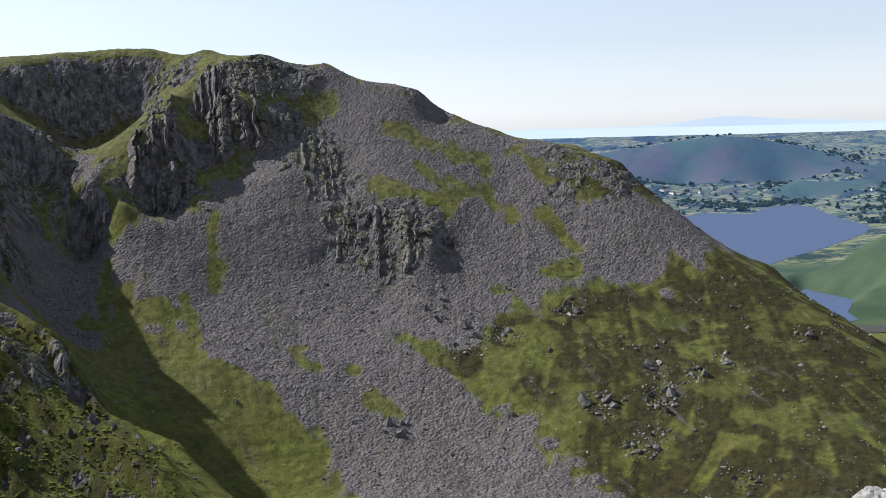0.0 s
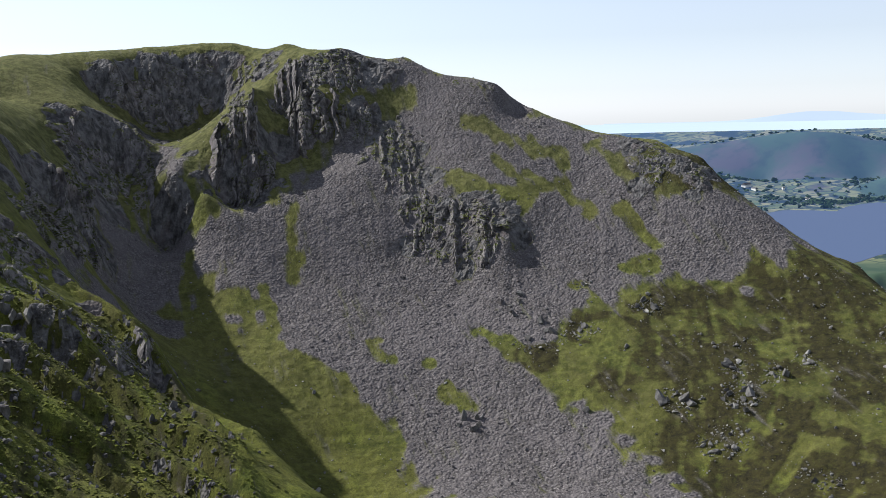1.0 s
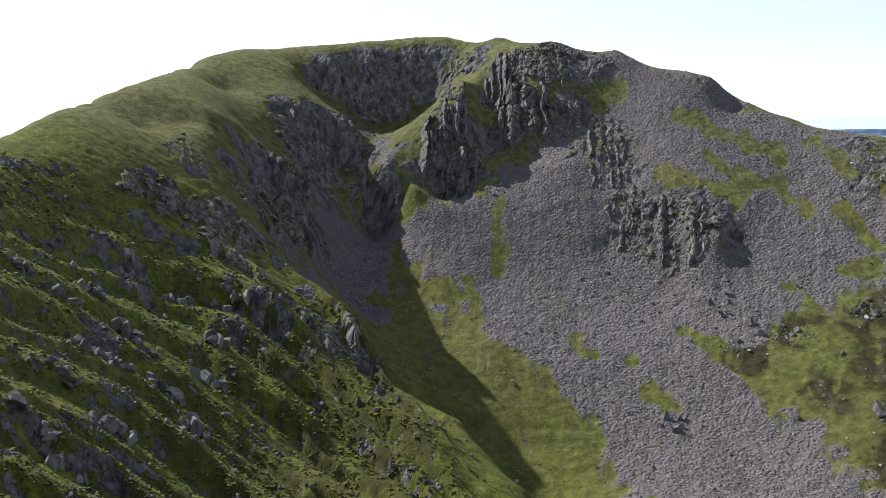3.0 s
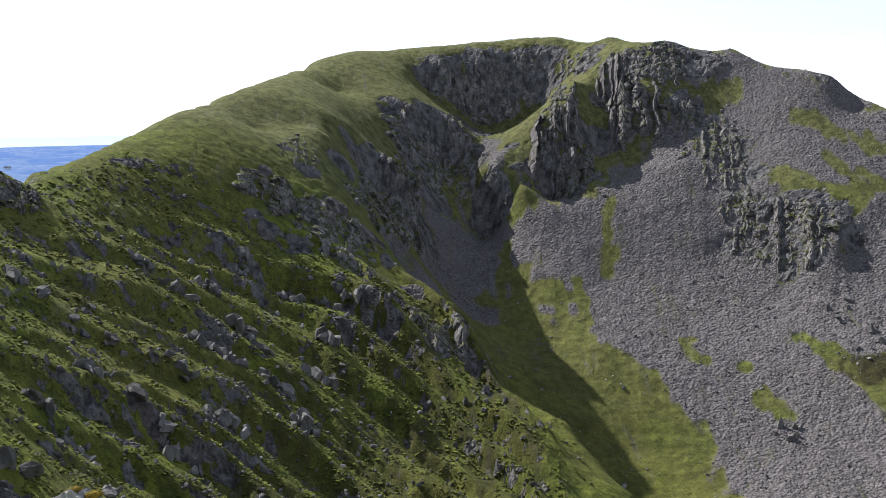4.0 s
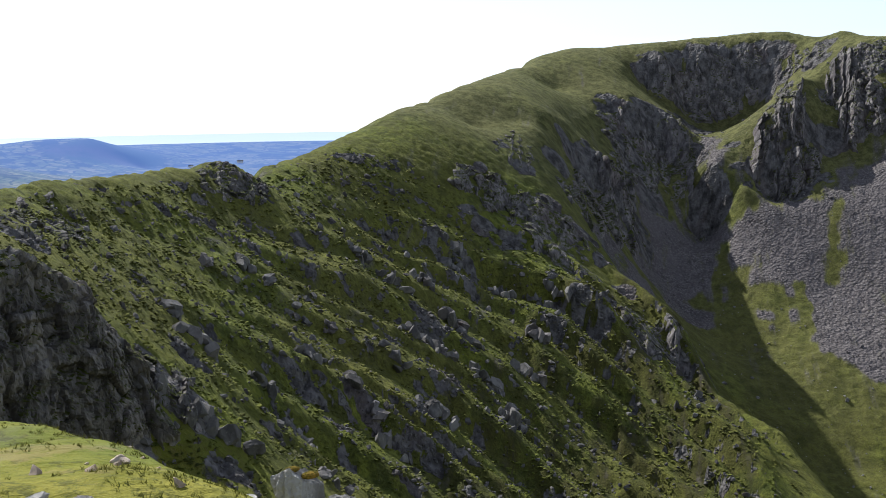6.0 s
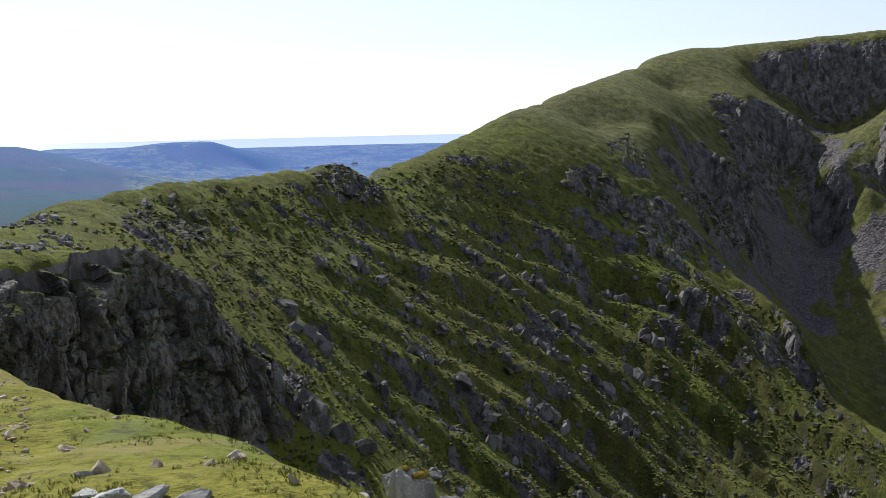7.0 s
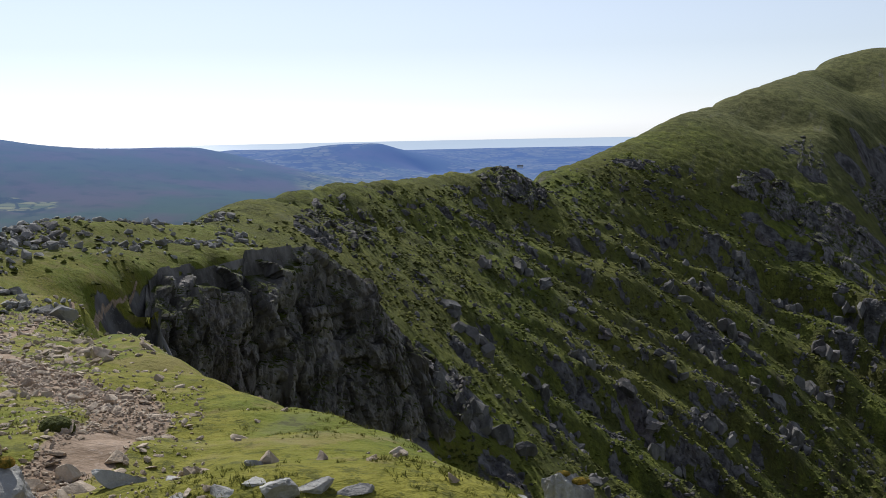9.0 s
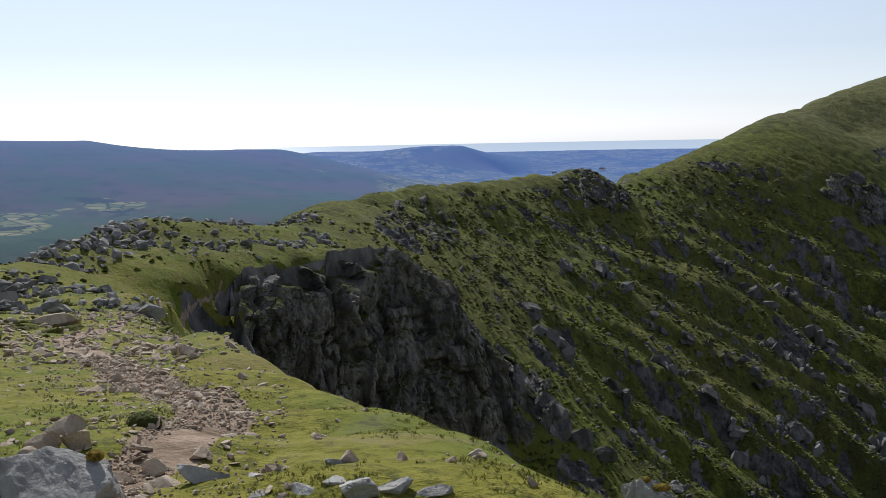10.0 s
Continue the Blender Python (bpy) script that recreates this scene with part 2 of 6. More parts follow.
FACE_RIGHT = [(190.3, 383.4, -67.6), (231.3, 399.9, -50.3), (248.9, 362.9, -66.5), (256.0, 335.5, -76.7), (273.4, 308.2, -82.5), (277.6, 266.8, -94.9)]
FACE_LOW = [(40.8, 412.0, -75.7), (49.0, 393.0, -85.6), (80.0, 386.8, -85.1), (109.0, 374.4, -89.5), (136.4, 360.0, -92.1), (169.2, 338.0, -93.1),
    (190.4, 319.6, -93.8)]
FACE_FOOT = [(216.2, 268.8, -102.2), (232.0, 248.5, -102.6), (244.0, 233.9, -103.7)]
COVE_FLOOR = [(65.3, 356.1, -100.4), (74.4, 344.0, -109.5), (85.0, 325.1, -115.7), (108.1, 309.7, -116.2), (139.8, 296.7, -114.5),
    (167.0, 278.8, -112.3)]
COVE_FLOOR2 = [(183.2, 267.3, -113.8), (208.1, 245.7, -111.1), (232.6, 222.7, -107.9)]
COVE_GULLY = [(18.8, 436.0, -60.4), (32.5, 416.0, -76.0), (33.3, 473.0, -46.4), (43.1, 475.0, -54.5)]
COVE_BOTTOM = [(29.2, 370.9, -79.5), (47.6, 338.7, -102.9), (75.5, 302.7, -121.3), (109.4, 270.7, -113.4), (151.0, 241.7, -110.6), (198.0, 198.0, -111.5),
    (229.0, 143.1, -124.3)]
SLOPE_SPUR = [(-18.4, 387.6, -17.6), (-9.1, 361.9, -33.5), (2.8, 345.0, -48.5), (11.5, 337.8, -56.7), (24.0, 327.1, -63.9), (24.8, 297.0, -75.7),
    (36.5, 283.7, -80.3), (45.9, 276.2, -81.7), (50.9, 263.1, -86.4), (57.1, 249.6, -90.7), (60.1, 216.8, -98.5), (58.1, 159.7, -96.5)]
SPUR_BACK = [(6.6, 377.9, -54.8), (20.3, 363.4, -72.4), (35.3, 336.1, -90.2), (52.2, 311.7, -107.2), (68.2, 283.9, -117.5), (78.8, 242.5, -122.7)]
SLOPE_MID = [(-30.6, 303.5, -49.1), (-36.4, 262.5, -49.5), (-56.4, 279.4, -33.3), (-40.3, 349.7, -15.2), (-28.5, 333.8, -32.1), (-13.2, 284.7, -57.8)]
SLOPE_LOW = [(-38.5, 147.1, -44.5), (-30.0, 192.7, -53.9), (-11.2, 227.7, -70.9), (7.8, 247.9, -80.4), (-52.6, 184.6, -36.0), (-70.2, 201.1, -22.9)]
SLOPE_FOOT = [(-36.5, 137.2, -46.8), (-19.5, 187.0, -65.5), (13.8, 237.6, -84.5)]
RIDGE_CREST = [(-75.0, 103.7, -8.4), (-81.2, 128.5, -7.6), (-88.1, 157.0, -8.1), (-92.2, 194.2, -9.2), (-93.3, 221.1, -9.0), (-90.1, 235.4, -8.6),
    (-84.1, 241.8, -9.3)]
RIDGE_GAP = [(-80.4, 249.4, -14.8), (-79.0, 256.1, -16.6)]
RIDGE_FACE = [(-78.2, 128.0, -10.3), (-78.8, 147.3, -13.2), (-77.7, 170.1, -17.1), (-80.1, 209.2, -18.7), (-73.0, 224.4, -22.3)]
RIDGE_BACK = [(-90.0, 124.5, -22.7), (-105.7, 188.4, -27.2), (-111.9, 265.4, -33.9), (-100.9, 290.1, -35.8), (-100.9, 290.1, -35.8)]
CRAG_TOP = [(-51.5, 63.8, -12.0), (-52.9, 66.6, -10.5), (-53.9, 69.6, -9.9), (-53.8, 75.8, -10.2), (-53.7, 80.8, -10.3), (-52.4, 89.8, -10.6),
    (-49.1, 95.1, -14.1), (-47.0, 98.4, -19.4), (-45.8, 101.1, -22.8)]
CRAG_BROW = [(x * 1.018, y * 1.018, 1.65 + ((z - 1.65) / math.hypot(x, y) + 0.0012) * math.hypot(x, y) * 1.018) for x, y, z in CRAG_TOP[2:7]]
CRAG_SHELF = [(-58.4, 86.1, -9.5), (-56.9, 91.8, -10.9), (-66.2, 97.7, -8.5), (-60.7, 82.0, -9.1)]
CRAG_FOOT = [(-49.4, 60.3, -14.6), (-49.8, 62.0, -15.5), (-51.0, 64.8, -16.5), (-51.2, 71.5, -20.1), (-50.8, 77.5, -23.7), (-48.8, 83.8, -26.1), (-44.7, 90.6, -28.0), (-41.1, 94.5, -29.8), (-37.5, 95.9, -32.0)]
CRAG_GULLY = [(-60.9, 105.7, -11.7), (-50.6, 103.3, -18.4), (-46.9, 99.5, -21.1)]
CRAG_LOW = [(-46.6, 97.4, -20.1), (-43.1, 108.8, -27.6), (-38.4, 99.9, -30.9), (-34.7, 95.9, -33.3)]
HUMP_CREST = [(-54.8, 46.7, -6.5), (-62.9, 57.2, -6.8), (-67.4, 65.5, -6.9), (-70.0, 74.2, -6.7), (-69.9, 81.0, -6.9), (-68.8, 88.4, -8.1)]
HUMP_BACK = [(-68.5, 58.3, -18.3), (-84.3, 81.9, -21.6), (-87.4, 101.3, -23.4), (-86.0, 110.4, -25.5)]
HUMP_FOOT = [(-46.3, 41.2, -7.0), (-36.6, 38.3, -6.9), (-41.1, 46.4, -8.0), (-49.6, 62.7, -9.7), (-51.5, 50.3, -7.6)]
HUMP_LEFT = [(-48.5, 35.3, -7.3), (-53.0, 28.2, -6.8)]
HUMP_SIDE = [(-57.3, 53.0, -7.1), (-61.7, 62.8, -7.5), (-61.2, 68.7, -7.7), (-52.4, 60.5, -9.0), (-56.1, 57.0, -7.9), (-60.2, 74.8, -8.8)]
NEAR_RUN_A = [(-6.30, 4.93, -0.48), (-9.5, 7.4, -1.1), (-14.2, 11.1, -1.9), (-20.5, 16.0, -3.0), (-26.8, 20.9, -3.9), (-34.7, 27.1, -5.0),
    (-43.3, 33.9, -6.3)]
NEAR_RUN_B = [(-5.99, 5.30, -0.46), (-8.99, 7.95, -1.14), (-13.5, 11.9, -2.0), (-19.5, 17.2, -3.2), (-25.5, 22.5, -4.2), (-33.0, 29.2, -5.2),
    (-41.2, 36.4, -6.5)]
NEAR_RUN_C = [(-5.66, 5.66, -0.46), (-8.5, 8.5, -1.2), (-12.7, 12.7, -2.1), (-18.4, 18.4, -3.4), (-24.0, 24.0, -4.5), (-31.1, 31.1, -5.7),
    (-38.9, 38.9, -7.0)]
NEAR_RUN_D = [(-5.40, 5.90, -0.46), (-8.1, 8.8, -1.2), (-12.2, 13.3, -2.2), (-17.6, 19.2, -3.5), (-23.0, 25.1, -4.8), (-29.7, 32.4, -6.3),
    (-37.2, 40.6, -7.5)]
NEAR_LIP = [(-28.2, 32.4, -6.4), (-20.4, 25.9, -5.2), (-12.2, 17.1, -3.3), (-8.5, 13.0, -2.3), (-6.4, 10.7, -1.7), (-5.09, 9.30, -1.35),
    (-3.39, 7.47, -0.86), (-2.50, 6.11, -0.51), (-1.90, 5.27, -0.31)]
LIP_RUN_A = [(-3.40, 4.32, -0.22), (-4.33, 5.50, -0.59), (-5.57, 7.07, -1.02), (-7.11, 9.04, -1.52), (-9.3, 11.8, -2.2), (-11.7, 14.9, -2.9),
    (-14.8, 18.9, -3.7)]
LIP_RUN_B = [(-3.30, 4.40, -0.21), (-4.20, 5.60, -0.56), (-5.40, 7.20, -0.99), (-6.90, 9.20, -1.50), (-9.0, 12.0, -2.2), (-11.4, 15.2, -2.9),
    (-14.4, 19.2, -3.8)]
LIP_RUN_C = [(-3.20, 4.47, -0.16), (-4.07, 5.69, -0.50), (-5.24, 7.32, -0.93), (-6.69, 9.35, -1.44), (-8.7, 12.2, -2.1)]
LIP_RUN_D = [(-3.11, 4.54, -0.14), (-3.96, 5.78, -0.49), (-5.09, 7.43, -0.93), (-6.50, 9.49, -1.45), (-8.5, 12.4, -2.2)]
LIP_RUN_E = [(-3.01, 4.60, -0.13), (-3.83, 5.86, -0.48), (-4.93, 7.53, -0.92), (-6.30, 9.62, -1.47)]
LIP_RUN_F = [(-2.92, 4.66, -0.13), (-3.71, 5.94, -0.48), (-4.77, 7.63, -0.94), (-6.10, 9.75, -1.51)]
LIP_RUN_G = [(-2.82, 4.72, -0.12), (-3.59, 6.01, -0.48), (-4.61, 7.73, -0.95)]
LIP_RUN_H = [(-2.64, 4.83, -0.12), (-3.36, 6.14, -0.49), (-4.32, 7.90, -0.99)]
LIP_RUN_I = [(-2.46, 4.92, -0.14), (-3.13, 6.26, -0.52)]
LIP_RUN_J = [(-2.27, 5.01, -0.16), (-2.89, 6.37, -0.56)]
NEAR_DROP = [(-29.1, 35.6, -8.5), (-27.1, 34.7, -10.6), (-18.8, 25.9, -10.0), (-12.5, 19.3, -8.1), (-8.2, 14.9, -5.9), (-5.5, 11.8, -4.4),
    (-3.40, 8.87, -3.19)]
NEAR_BOWL = [(-39.9, 50.0, -16.1), (-35.3, 48.5, -22.6), (-25.0, 43.3, -22.7), (-18.3, 41.1, -21.3)]
NEAR_FEET = [(-1.62, 0.29, 0.00), (-1.06, 1.26, 0.00), (0.00, 1.65, 0.00), (1.06, 1.26, -0.06), (1.65, 0.00, 0.00), (0.00, -1.65, 0.00),
    (-1.43, -0.82, 0.00)]
EDGE = [(-0.73, 4.14, -0.31), (0.00, 4.00, -0.39), (1.04, 3.86, -0.39), (2.10, 3.64, -0.40), (3.08, 3.42, -0.26), (4.10, 2.87, -0.27)]
EDGE_DROP = [(-1.87, 8.80, -4.19), (0.00, 9.00, -5.38), (2.33, 8.69, -5.64), (4.50, 7.79, -5.13), (6.36, 6.36, -3.55), (8.66, 5.00, -3.23)]
EDGE_LOW = [(-5.2, 24.5, -16.5), (-1.3, 25.0, -19.3), (4.3, 24.6, -20.9), (14.0, 24.2, -21.8), (23.0, 19.3, -18.6), (36.3, 16.9, -17.9)]
EDGE_BASE = [(-29.6, 63.4, -29.5), (-14.6, 104.0, -49.6), (4.0, 114.9, -56.9), (22.9, 107.6, -59.3), (46.5, 99.7, -64.4), (70.7, 84.3, -64.4),
    (103.9, 60.0, -62.2)]
EDGE_FLOOR = [(80.3, 172.2, -91.0), (122.1, 145.5, -91.0), (190.5, 110.0, -96.3)]
WEST_BACK = [(-39.4, 6.9, -5.4), (-37.6, -13.7, -2.6), (-20.0, -34.6, -1.1), (6.9, -39.4, -1.1), (34.6, -20.0, -4.0), (40.0, 0.0, -8.3)]
HILL_BACK = [(-144.9, 38.8, -22.1), (-141.0, -51.3, -16.8), (-75.0, -129.9, -14.1), (26.0, -147.7, -14.1), (129.9, -75.0, -22.1), (150.0, 0.0, -35.7)]
HILL_FAR = [(-579.6, 155.3, -136.9), (-563.8, -205.2, -136.9), (-300.0, -519.6, -136.9), (104.2, -590.9, -136.9), (519.6, -300.0, -147.9),
    (597.7, 52.3, -170.4), (573.9, 305.2, -197.1)]
VALLEY_WEST = [(-191.5, 160.7, -74.8), (-200.7, 222.9, -78.7), (-223.7, 331.6, -83.4), (-228.0, 467.4, -80.7), (-193, 673, -78)]
VALLEY_FLOOR = [(-901, 631, -242), (-813, 813, -243), (-717, 1024, -230), (-592, 1269, -233), (-312, 1467, -236), (0, 1500, -236), (388, 1449, -263),
    (657, 1236, -270), (800, 1024, -263), (855, 770, -264), (953, 550, -273)]
OUTER_VALLEY = [(-1449, 388, -263), (-1410, -513, -236), (-750, -1299, -236), (260, -1477, -236), (1299, -750, -236), (1494, 131, -263)]
FELL_GREEN = [(1312, 1483, -284), (1333, 1395, -256), (1334, 1353, -218), (1352, 1306, -186), (1396, 1214, -147), (1492, 1007, -124)]
FELL_GREEN_FOOT = [(1214, 1396, -291), (1244, 1301, -293), (1280, 1236, -287), (1302, 1093, -283)]
FELL_GREEN_BACK = [(1378, 1477, -304), (1525, 1473, -266), (1647, 1382, -255)]
FIELDS_NEAR = [(1500, 2598, -314), (1716, 2642, -302), (2140, 2103, -298), (2264, 1968, -293), (2266, 2900, -294), (2489, 2764, -291), (2518, 2431, -280)]
FIELDS_FAR = [(2034, 3386, -275), (2351, 3236, -264), (2624, 3019, -257), (2841, 2744, -254), (3026, 2539, -247)]
FAR_FELL = [(2206, 3633, -151), (2323, 3535, -136), (2428, 3427, -121), (2500, 3350, -107), (2575, 3280, -96), (2648, 3209, -106), (2740, 3103, -149), (2799, 2996, -185), (2897, 2830, -210)]
FAR_FELL_FOOT = [(2031, 3271, -236), (2226, 3141, -248), (2408, 3004, -252), (2576, 2861, -236), (2730, 2714, -226)]
PLAIN_RIGHT = [(2256, 3893, -152), (2546, 3710, -154), (2814, 3512, -154), (3056, 3303, -146), (3218, 3146, -136)]
COAST_RIGHT = [(2336, 4228, -103), (2733, 3982, -101), (3020, 3770, -101), (3280, 3546, -98), (3453, 3377, -95), (4377, 2041, -100)]
MASSIF_CREST = [(-2858, 1650, -16), (-2710, 1969, -4), (-2585, 2208, -7), (-2425, 2383, -12), (-2362, 2446, -28), (-2262, 2539, -44), (-2093, 2679, -49),
    (-1996, 2777, -54), (-1909, 2874, -83), (-1803, 3000, -127)]
MASSIF_BACK = [(-3377, 1950, -100), (-2988, 2507, -100), (-2610, 2898, -114), (-2237, 3195, -135)]
MASSIF_SLOPE = [(-1884, 1319, -159), (-1830, 1552, -149), (-1737, 1798, -138), (-1601, 2049, -135), (-1525, 2348, -140)]
MASSIF_FOOT = [(-1556, 1090, -215), (-1525, 1294, -180), (-1394, 1570, -175), (-1286, 1907, -171), (-1268, 2384, -168)]
ISLE_CREST = [(-2488, 3689, -78), (-2384, 3698, -78), (-2240, 3670, -88), (-2049, 3666, -67), (-1867, 3762, -64), (-1813, 3767, -82),
    (-1747, 3764, -114), (-1661, 3748, -174)]
ISLE_FOOT = [(-1745, 3149, -168), (-1578, 3236, -174), (-1407, 3314, -181)]
PLAIN_LEFT = [(-1498, 3709, -173), (-1035, 3864, -173), (-557, 3961, -180), (349, 3985, -187), (1368, 3759, -187), (-1595, 4154, -138),
    (-925, 4353, -138), (388, 4433, -138), (1522, 4182, -138)]
COAST_LEFT = [(-4183, 2415, -108), (-3105, 3700, -108), (-2041, 4377, -104), (-1087, 4706, -104), (0, 4830, -104), (1250, 4665, -100)]
RIM = [(2989, 261, -182), (2598, -1500, -182), (521, -2954, -182), (-1500, -2598, -182), (-2819, -1026, -182), (-2898, 776, -156),
    (4812, 421, -100), (4183, -2415, -100), (839, -4757, -100), (-2415, -4183, -100), (-4539, -1652, -100), (-4757, 839, -100)]
LINES = [SKYLINE_RIDGE, SKYLINE_SUMMIT, SKYLINE_SPUR, NEAR_BACK_RIDGE, NEAR_BACK_SUMMIT, BACK_RIDGE, BACK_SUMMIT, BACK_SPUR, HEADWALL_RIM, UPPER_RIM, UPPER_FOOT,
         HEADWALL_FOOT, PLATEAU, PLATEAU2, BUTTRESS_TOP, BUTTRESS_RIB, BUTTRESS_RIB2, BUTTRESS_GULLY, BUTTRESS_FOOT, LOW_BUTTRESS, LOW_FOOT,
         SLOPE_SPUR, SPUR_BACK, RIDGE_CREST, RIDGE_GAP, RIDGE_BACK, CRAG_TOP, CRAG_BROW, CRAG_FOOT, CRAG_GULLY, NEAR_RUN_A, NEAR_RUN_B, NEAR_RUN_C, NEAR_RUN_D, HUMP_CREST, HUMP_BACK, NEAR_LIP,
         NEAR_DROP, EDGE, EDGE_DROP, EDGE_LOW, VALLEY_WEST, VALLEY_FLOOR, FELL_GREEN, FELL_GREEN_FOOT, FELL_GREEN_BACK, FAR_FELL,
         FAR_FELL_FOOT, COAST_RIGHT, MASSIF_CREST, MASSIF_BACK, MASSIF_SLOPE, MASSIF_FOOT, ISLE_CREST, ISLE_FOOT, COAST_LEFT,
         COVE_BOTTOM, NEAR_FEET]
SPOTS = [LIP_RUN_A, LIP_RUN_B, LIP_RUN_C, LIP_RUN_D, LIP_RUN_E, LIP_RUN_F, LIP_RUN_G, LIP_RUN_H, LIP_RUN_I, LIP_RUN_J,
         FACE_MID, FACE_CHUTE, FACE_RIGHT, FACE_LOW, FACE_FOOT, COVE_FLOOR, COVE_FLOOR2, COVE_GULLY, SLOPE_MID, SLOPE_LOW, SLOPE_FOOT, RIDGE_FACE,
         CRAG_SHELF, CRAG_LOW, HUMP_FOOT, HUMP_LEFT, NEAR_BOWL, HUMP_SIDE, EDGE_BASE, EDGE_FLOOR, WEST_BACK, HILL_BACK, HILL_FAR, OUTER_VALLEY,
         FIELDS_NEAR, FIELDS_FAR, PLAIN_RIGHT, PLAIN_LEFT, RIM]


def knots():
    """Points along the plan's lines, as bearing, log of range, and slope of sight from the eye."""
    out = []
    for line in LINES:
        pts = [np.array(q, float) for q in line]
        for a, b in zip(pts, pts[1:]):
            gap = np.linalg.norm(b - a) / max(np.hypot(*a[:2]), 1.0)
            k = max(1, int(gap / 0.035))
            out += [a + (b - a) * i / k for i in range(k)]
        out.append(pts[-1])
    for group in SPOTS:
        out += [np.array(q, float) for q in group]
    q = np.array(out)
    r = np.hypot(q[:, 0], q[:, 1])
    return np.stack([np.arctan2(q[:, 0], q[:, 1]), np.log(r), (q[:, 2] - 1.65) / r], 1)


def spread(a, l, ka, kl):
    return np.sqrt((2 * np.sin((a[:, None] - ka[None]) / 2)) ** 2 + (l[:, None] - kl[None]) ** 2 + 1e-5)


KN = knots()
_keep = np.ones(len(KN), bool)
for _i in range(len(KN)):
    _d = np.hypot(2 * np.sin((KN[:_i, 0] - KN[_i, 0]) / 2), KN[:_i, 1] - KN[_i, 1])
    if _i and (_d[_keep[:_i]] < 0.006).any():
        _keep[_i] = False
KN = KN[_keep]
_m = spread(KN[:, 0], KN[:, 1], KN[:, 0], KN[:, 1])
_n1 = len(KN)
_sys = np.zeros((_n1 + 1, _n1 + 1))
_sys[:_n1, :_n1], _sys[:_n1, _n1], _sys[_n1, :_n1] = _m - 2e-4 * np.eye(_n1), 1, 1
WEIGHT = np.linalg.solve(_sys, np.append(KN[:, 2], 0))


def base_height(x, y):
    """Height of the smooth ground at plan points."""
    r = np.maximum(np.hypot(x, y), 0.5)
    a, l = np.arctan2(x, y), np.log(r)
    out = np.empty(len(r))
    for i in range(0, len(r), 40000):
        s = slice(i, i + 40000)
        out[s] = spread(a[s].astype(np.float32), l[s].astype(np.float32), KN[:, 0].astype(np.float32),
                        KN[:, 1].astype(np.float32)) @ WEIGHT[:-1].astype(np.float32) + WEIGHT[-1]
    return 1.65 + r * out


# ---- noise on arrays ----
_rng = np.random.default_rng(7)
_perm = np.concatenate([_rng.permutation(256)] * 3)
_grad = _rng.normal(size=(256, 3)).astype(np.float32)
_grad /= np.linalg.norm(_grad, axis=1)[:, None]


def perlin(p):
    """Gradient noise, about -1 to 1, of an array of points (n, 3)."""
    p = np.asarray(p, np.float32)
    f = np.floor(p)
    d = p - f
    i = f.astype(np.int64) & 255
    u = d * d * d * (d * (d * 6 - 15) + 10)
    out = 0
    for cx in (0, 1):
        wx = u[:, 0] if cx else 1 - u[:, 0]
        hx = _perm[i[:, 0] + cx]
        for cy in (0, 1):
            wy = wx * (u[:, 1] if cy else 1 - u[:, 1])
            hy = _perm[hx + i[:, 1] + cy]
            for cz in (0, 1):
                w = wy * (u[:, 2] if cz else 1 - u[:, 2])
                g = _grad[_perm[hy + i[:, 2] + cz]]
                out = out + w * ((d[:, 0] - cx) * g[:, 0] + (d[:, 1] - cy) * g[:, 1] + (d[:, 2] - cz) * g[:, 2])
    return out * 1.5


def fbm(p, octaves=4, gain=0.5, ridged=False):
    out, amp, tot = 0, 1.0, 0
    for k in range(octaves):
        n = perlin(p * 2.03 ** k + 17.3 * k)
        out, tot, amp = out + amp * (1 - 2 * np.abs(n) if ridged else n), tot + amp, amp * gain
    return out / tot


def smooth(v, a, b):
    t = np.clip((v - a) / (b - a), 0, 1)
    return t * t * (3 - 2 * t)


def blobs(p, spots, w, grow=1.0):
    """1 inside any of the round patches (x, y, z, radius), with a border made ragged by w."""
    out = np.zeros(len(p))
    for *c, br in spots:
        near = np.abs(p[:, 0] - c[0]) < 2.5 * br
        d = np.linalg.norm(p[near] - np.array(c), axis=1) / (br * grow)
        out[near] = np.maximum(out[near], 1 - smooth(d + w[near], 0.7, 1.25))
    return out


def blocks(p, seed=0):
    """Tilted facets of a cracked rock: every cell is a random plane. Also the depth of the cracks between cells."""
    f = np.floor(p)
    best, second = np.full(len(p), 9.0, np.float32), np.full(len(p), 9.0, np.float32)
    val = np.zeros(len(p), np.float32)
    for dx in (-1, 0, 1):
        for dy in (-1, 0, 1):
            for dz in (-1, 0, 1):
                c = (f + (dx, dy, dz)).astype(np.int64)
                h = _perm[_perm[_perm[(c[:, 0] + seed) & 255] + (c[:, 1] & 255)] + (c[:, 2] & 255)]
                v = p - (f + (dx, dy, dz)) - 0.5 - 0.4 * _grad[h]
                d = np.einsum("ij,ij->i", v, v)
                h2 = _perm[h + 91]
                plane = np.einsum("ij,ij->i", v, _grad[h2] * np.array([1.0, 1.0, 0.3], np.float32)) + _grad[h2 ^ 77, 0]
                near = d < best
                second = np.where(near, best, np.minimum(second, d))
                val, best = np.where(near, plane, val), np.where(near, d, best)
    return val, 1 - smooth(np.sqrt(second) - np.sqrt(best), 0.0, 0.16)

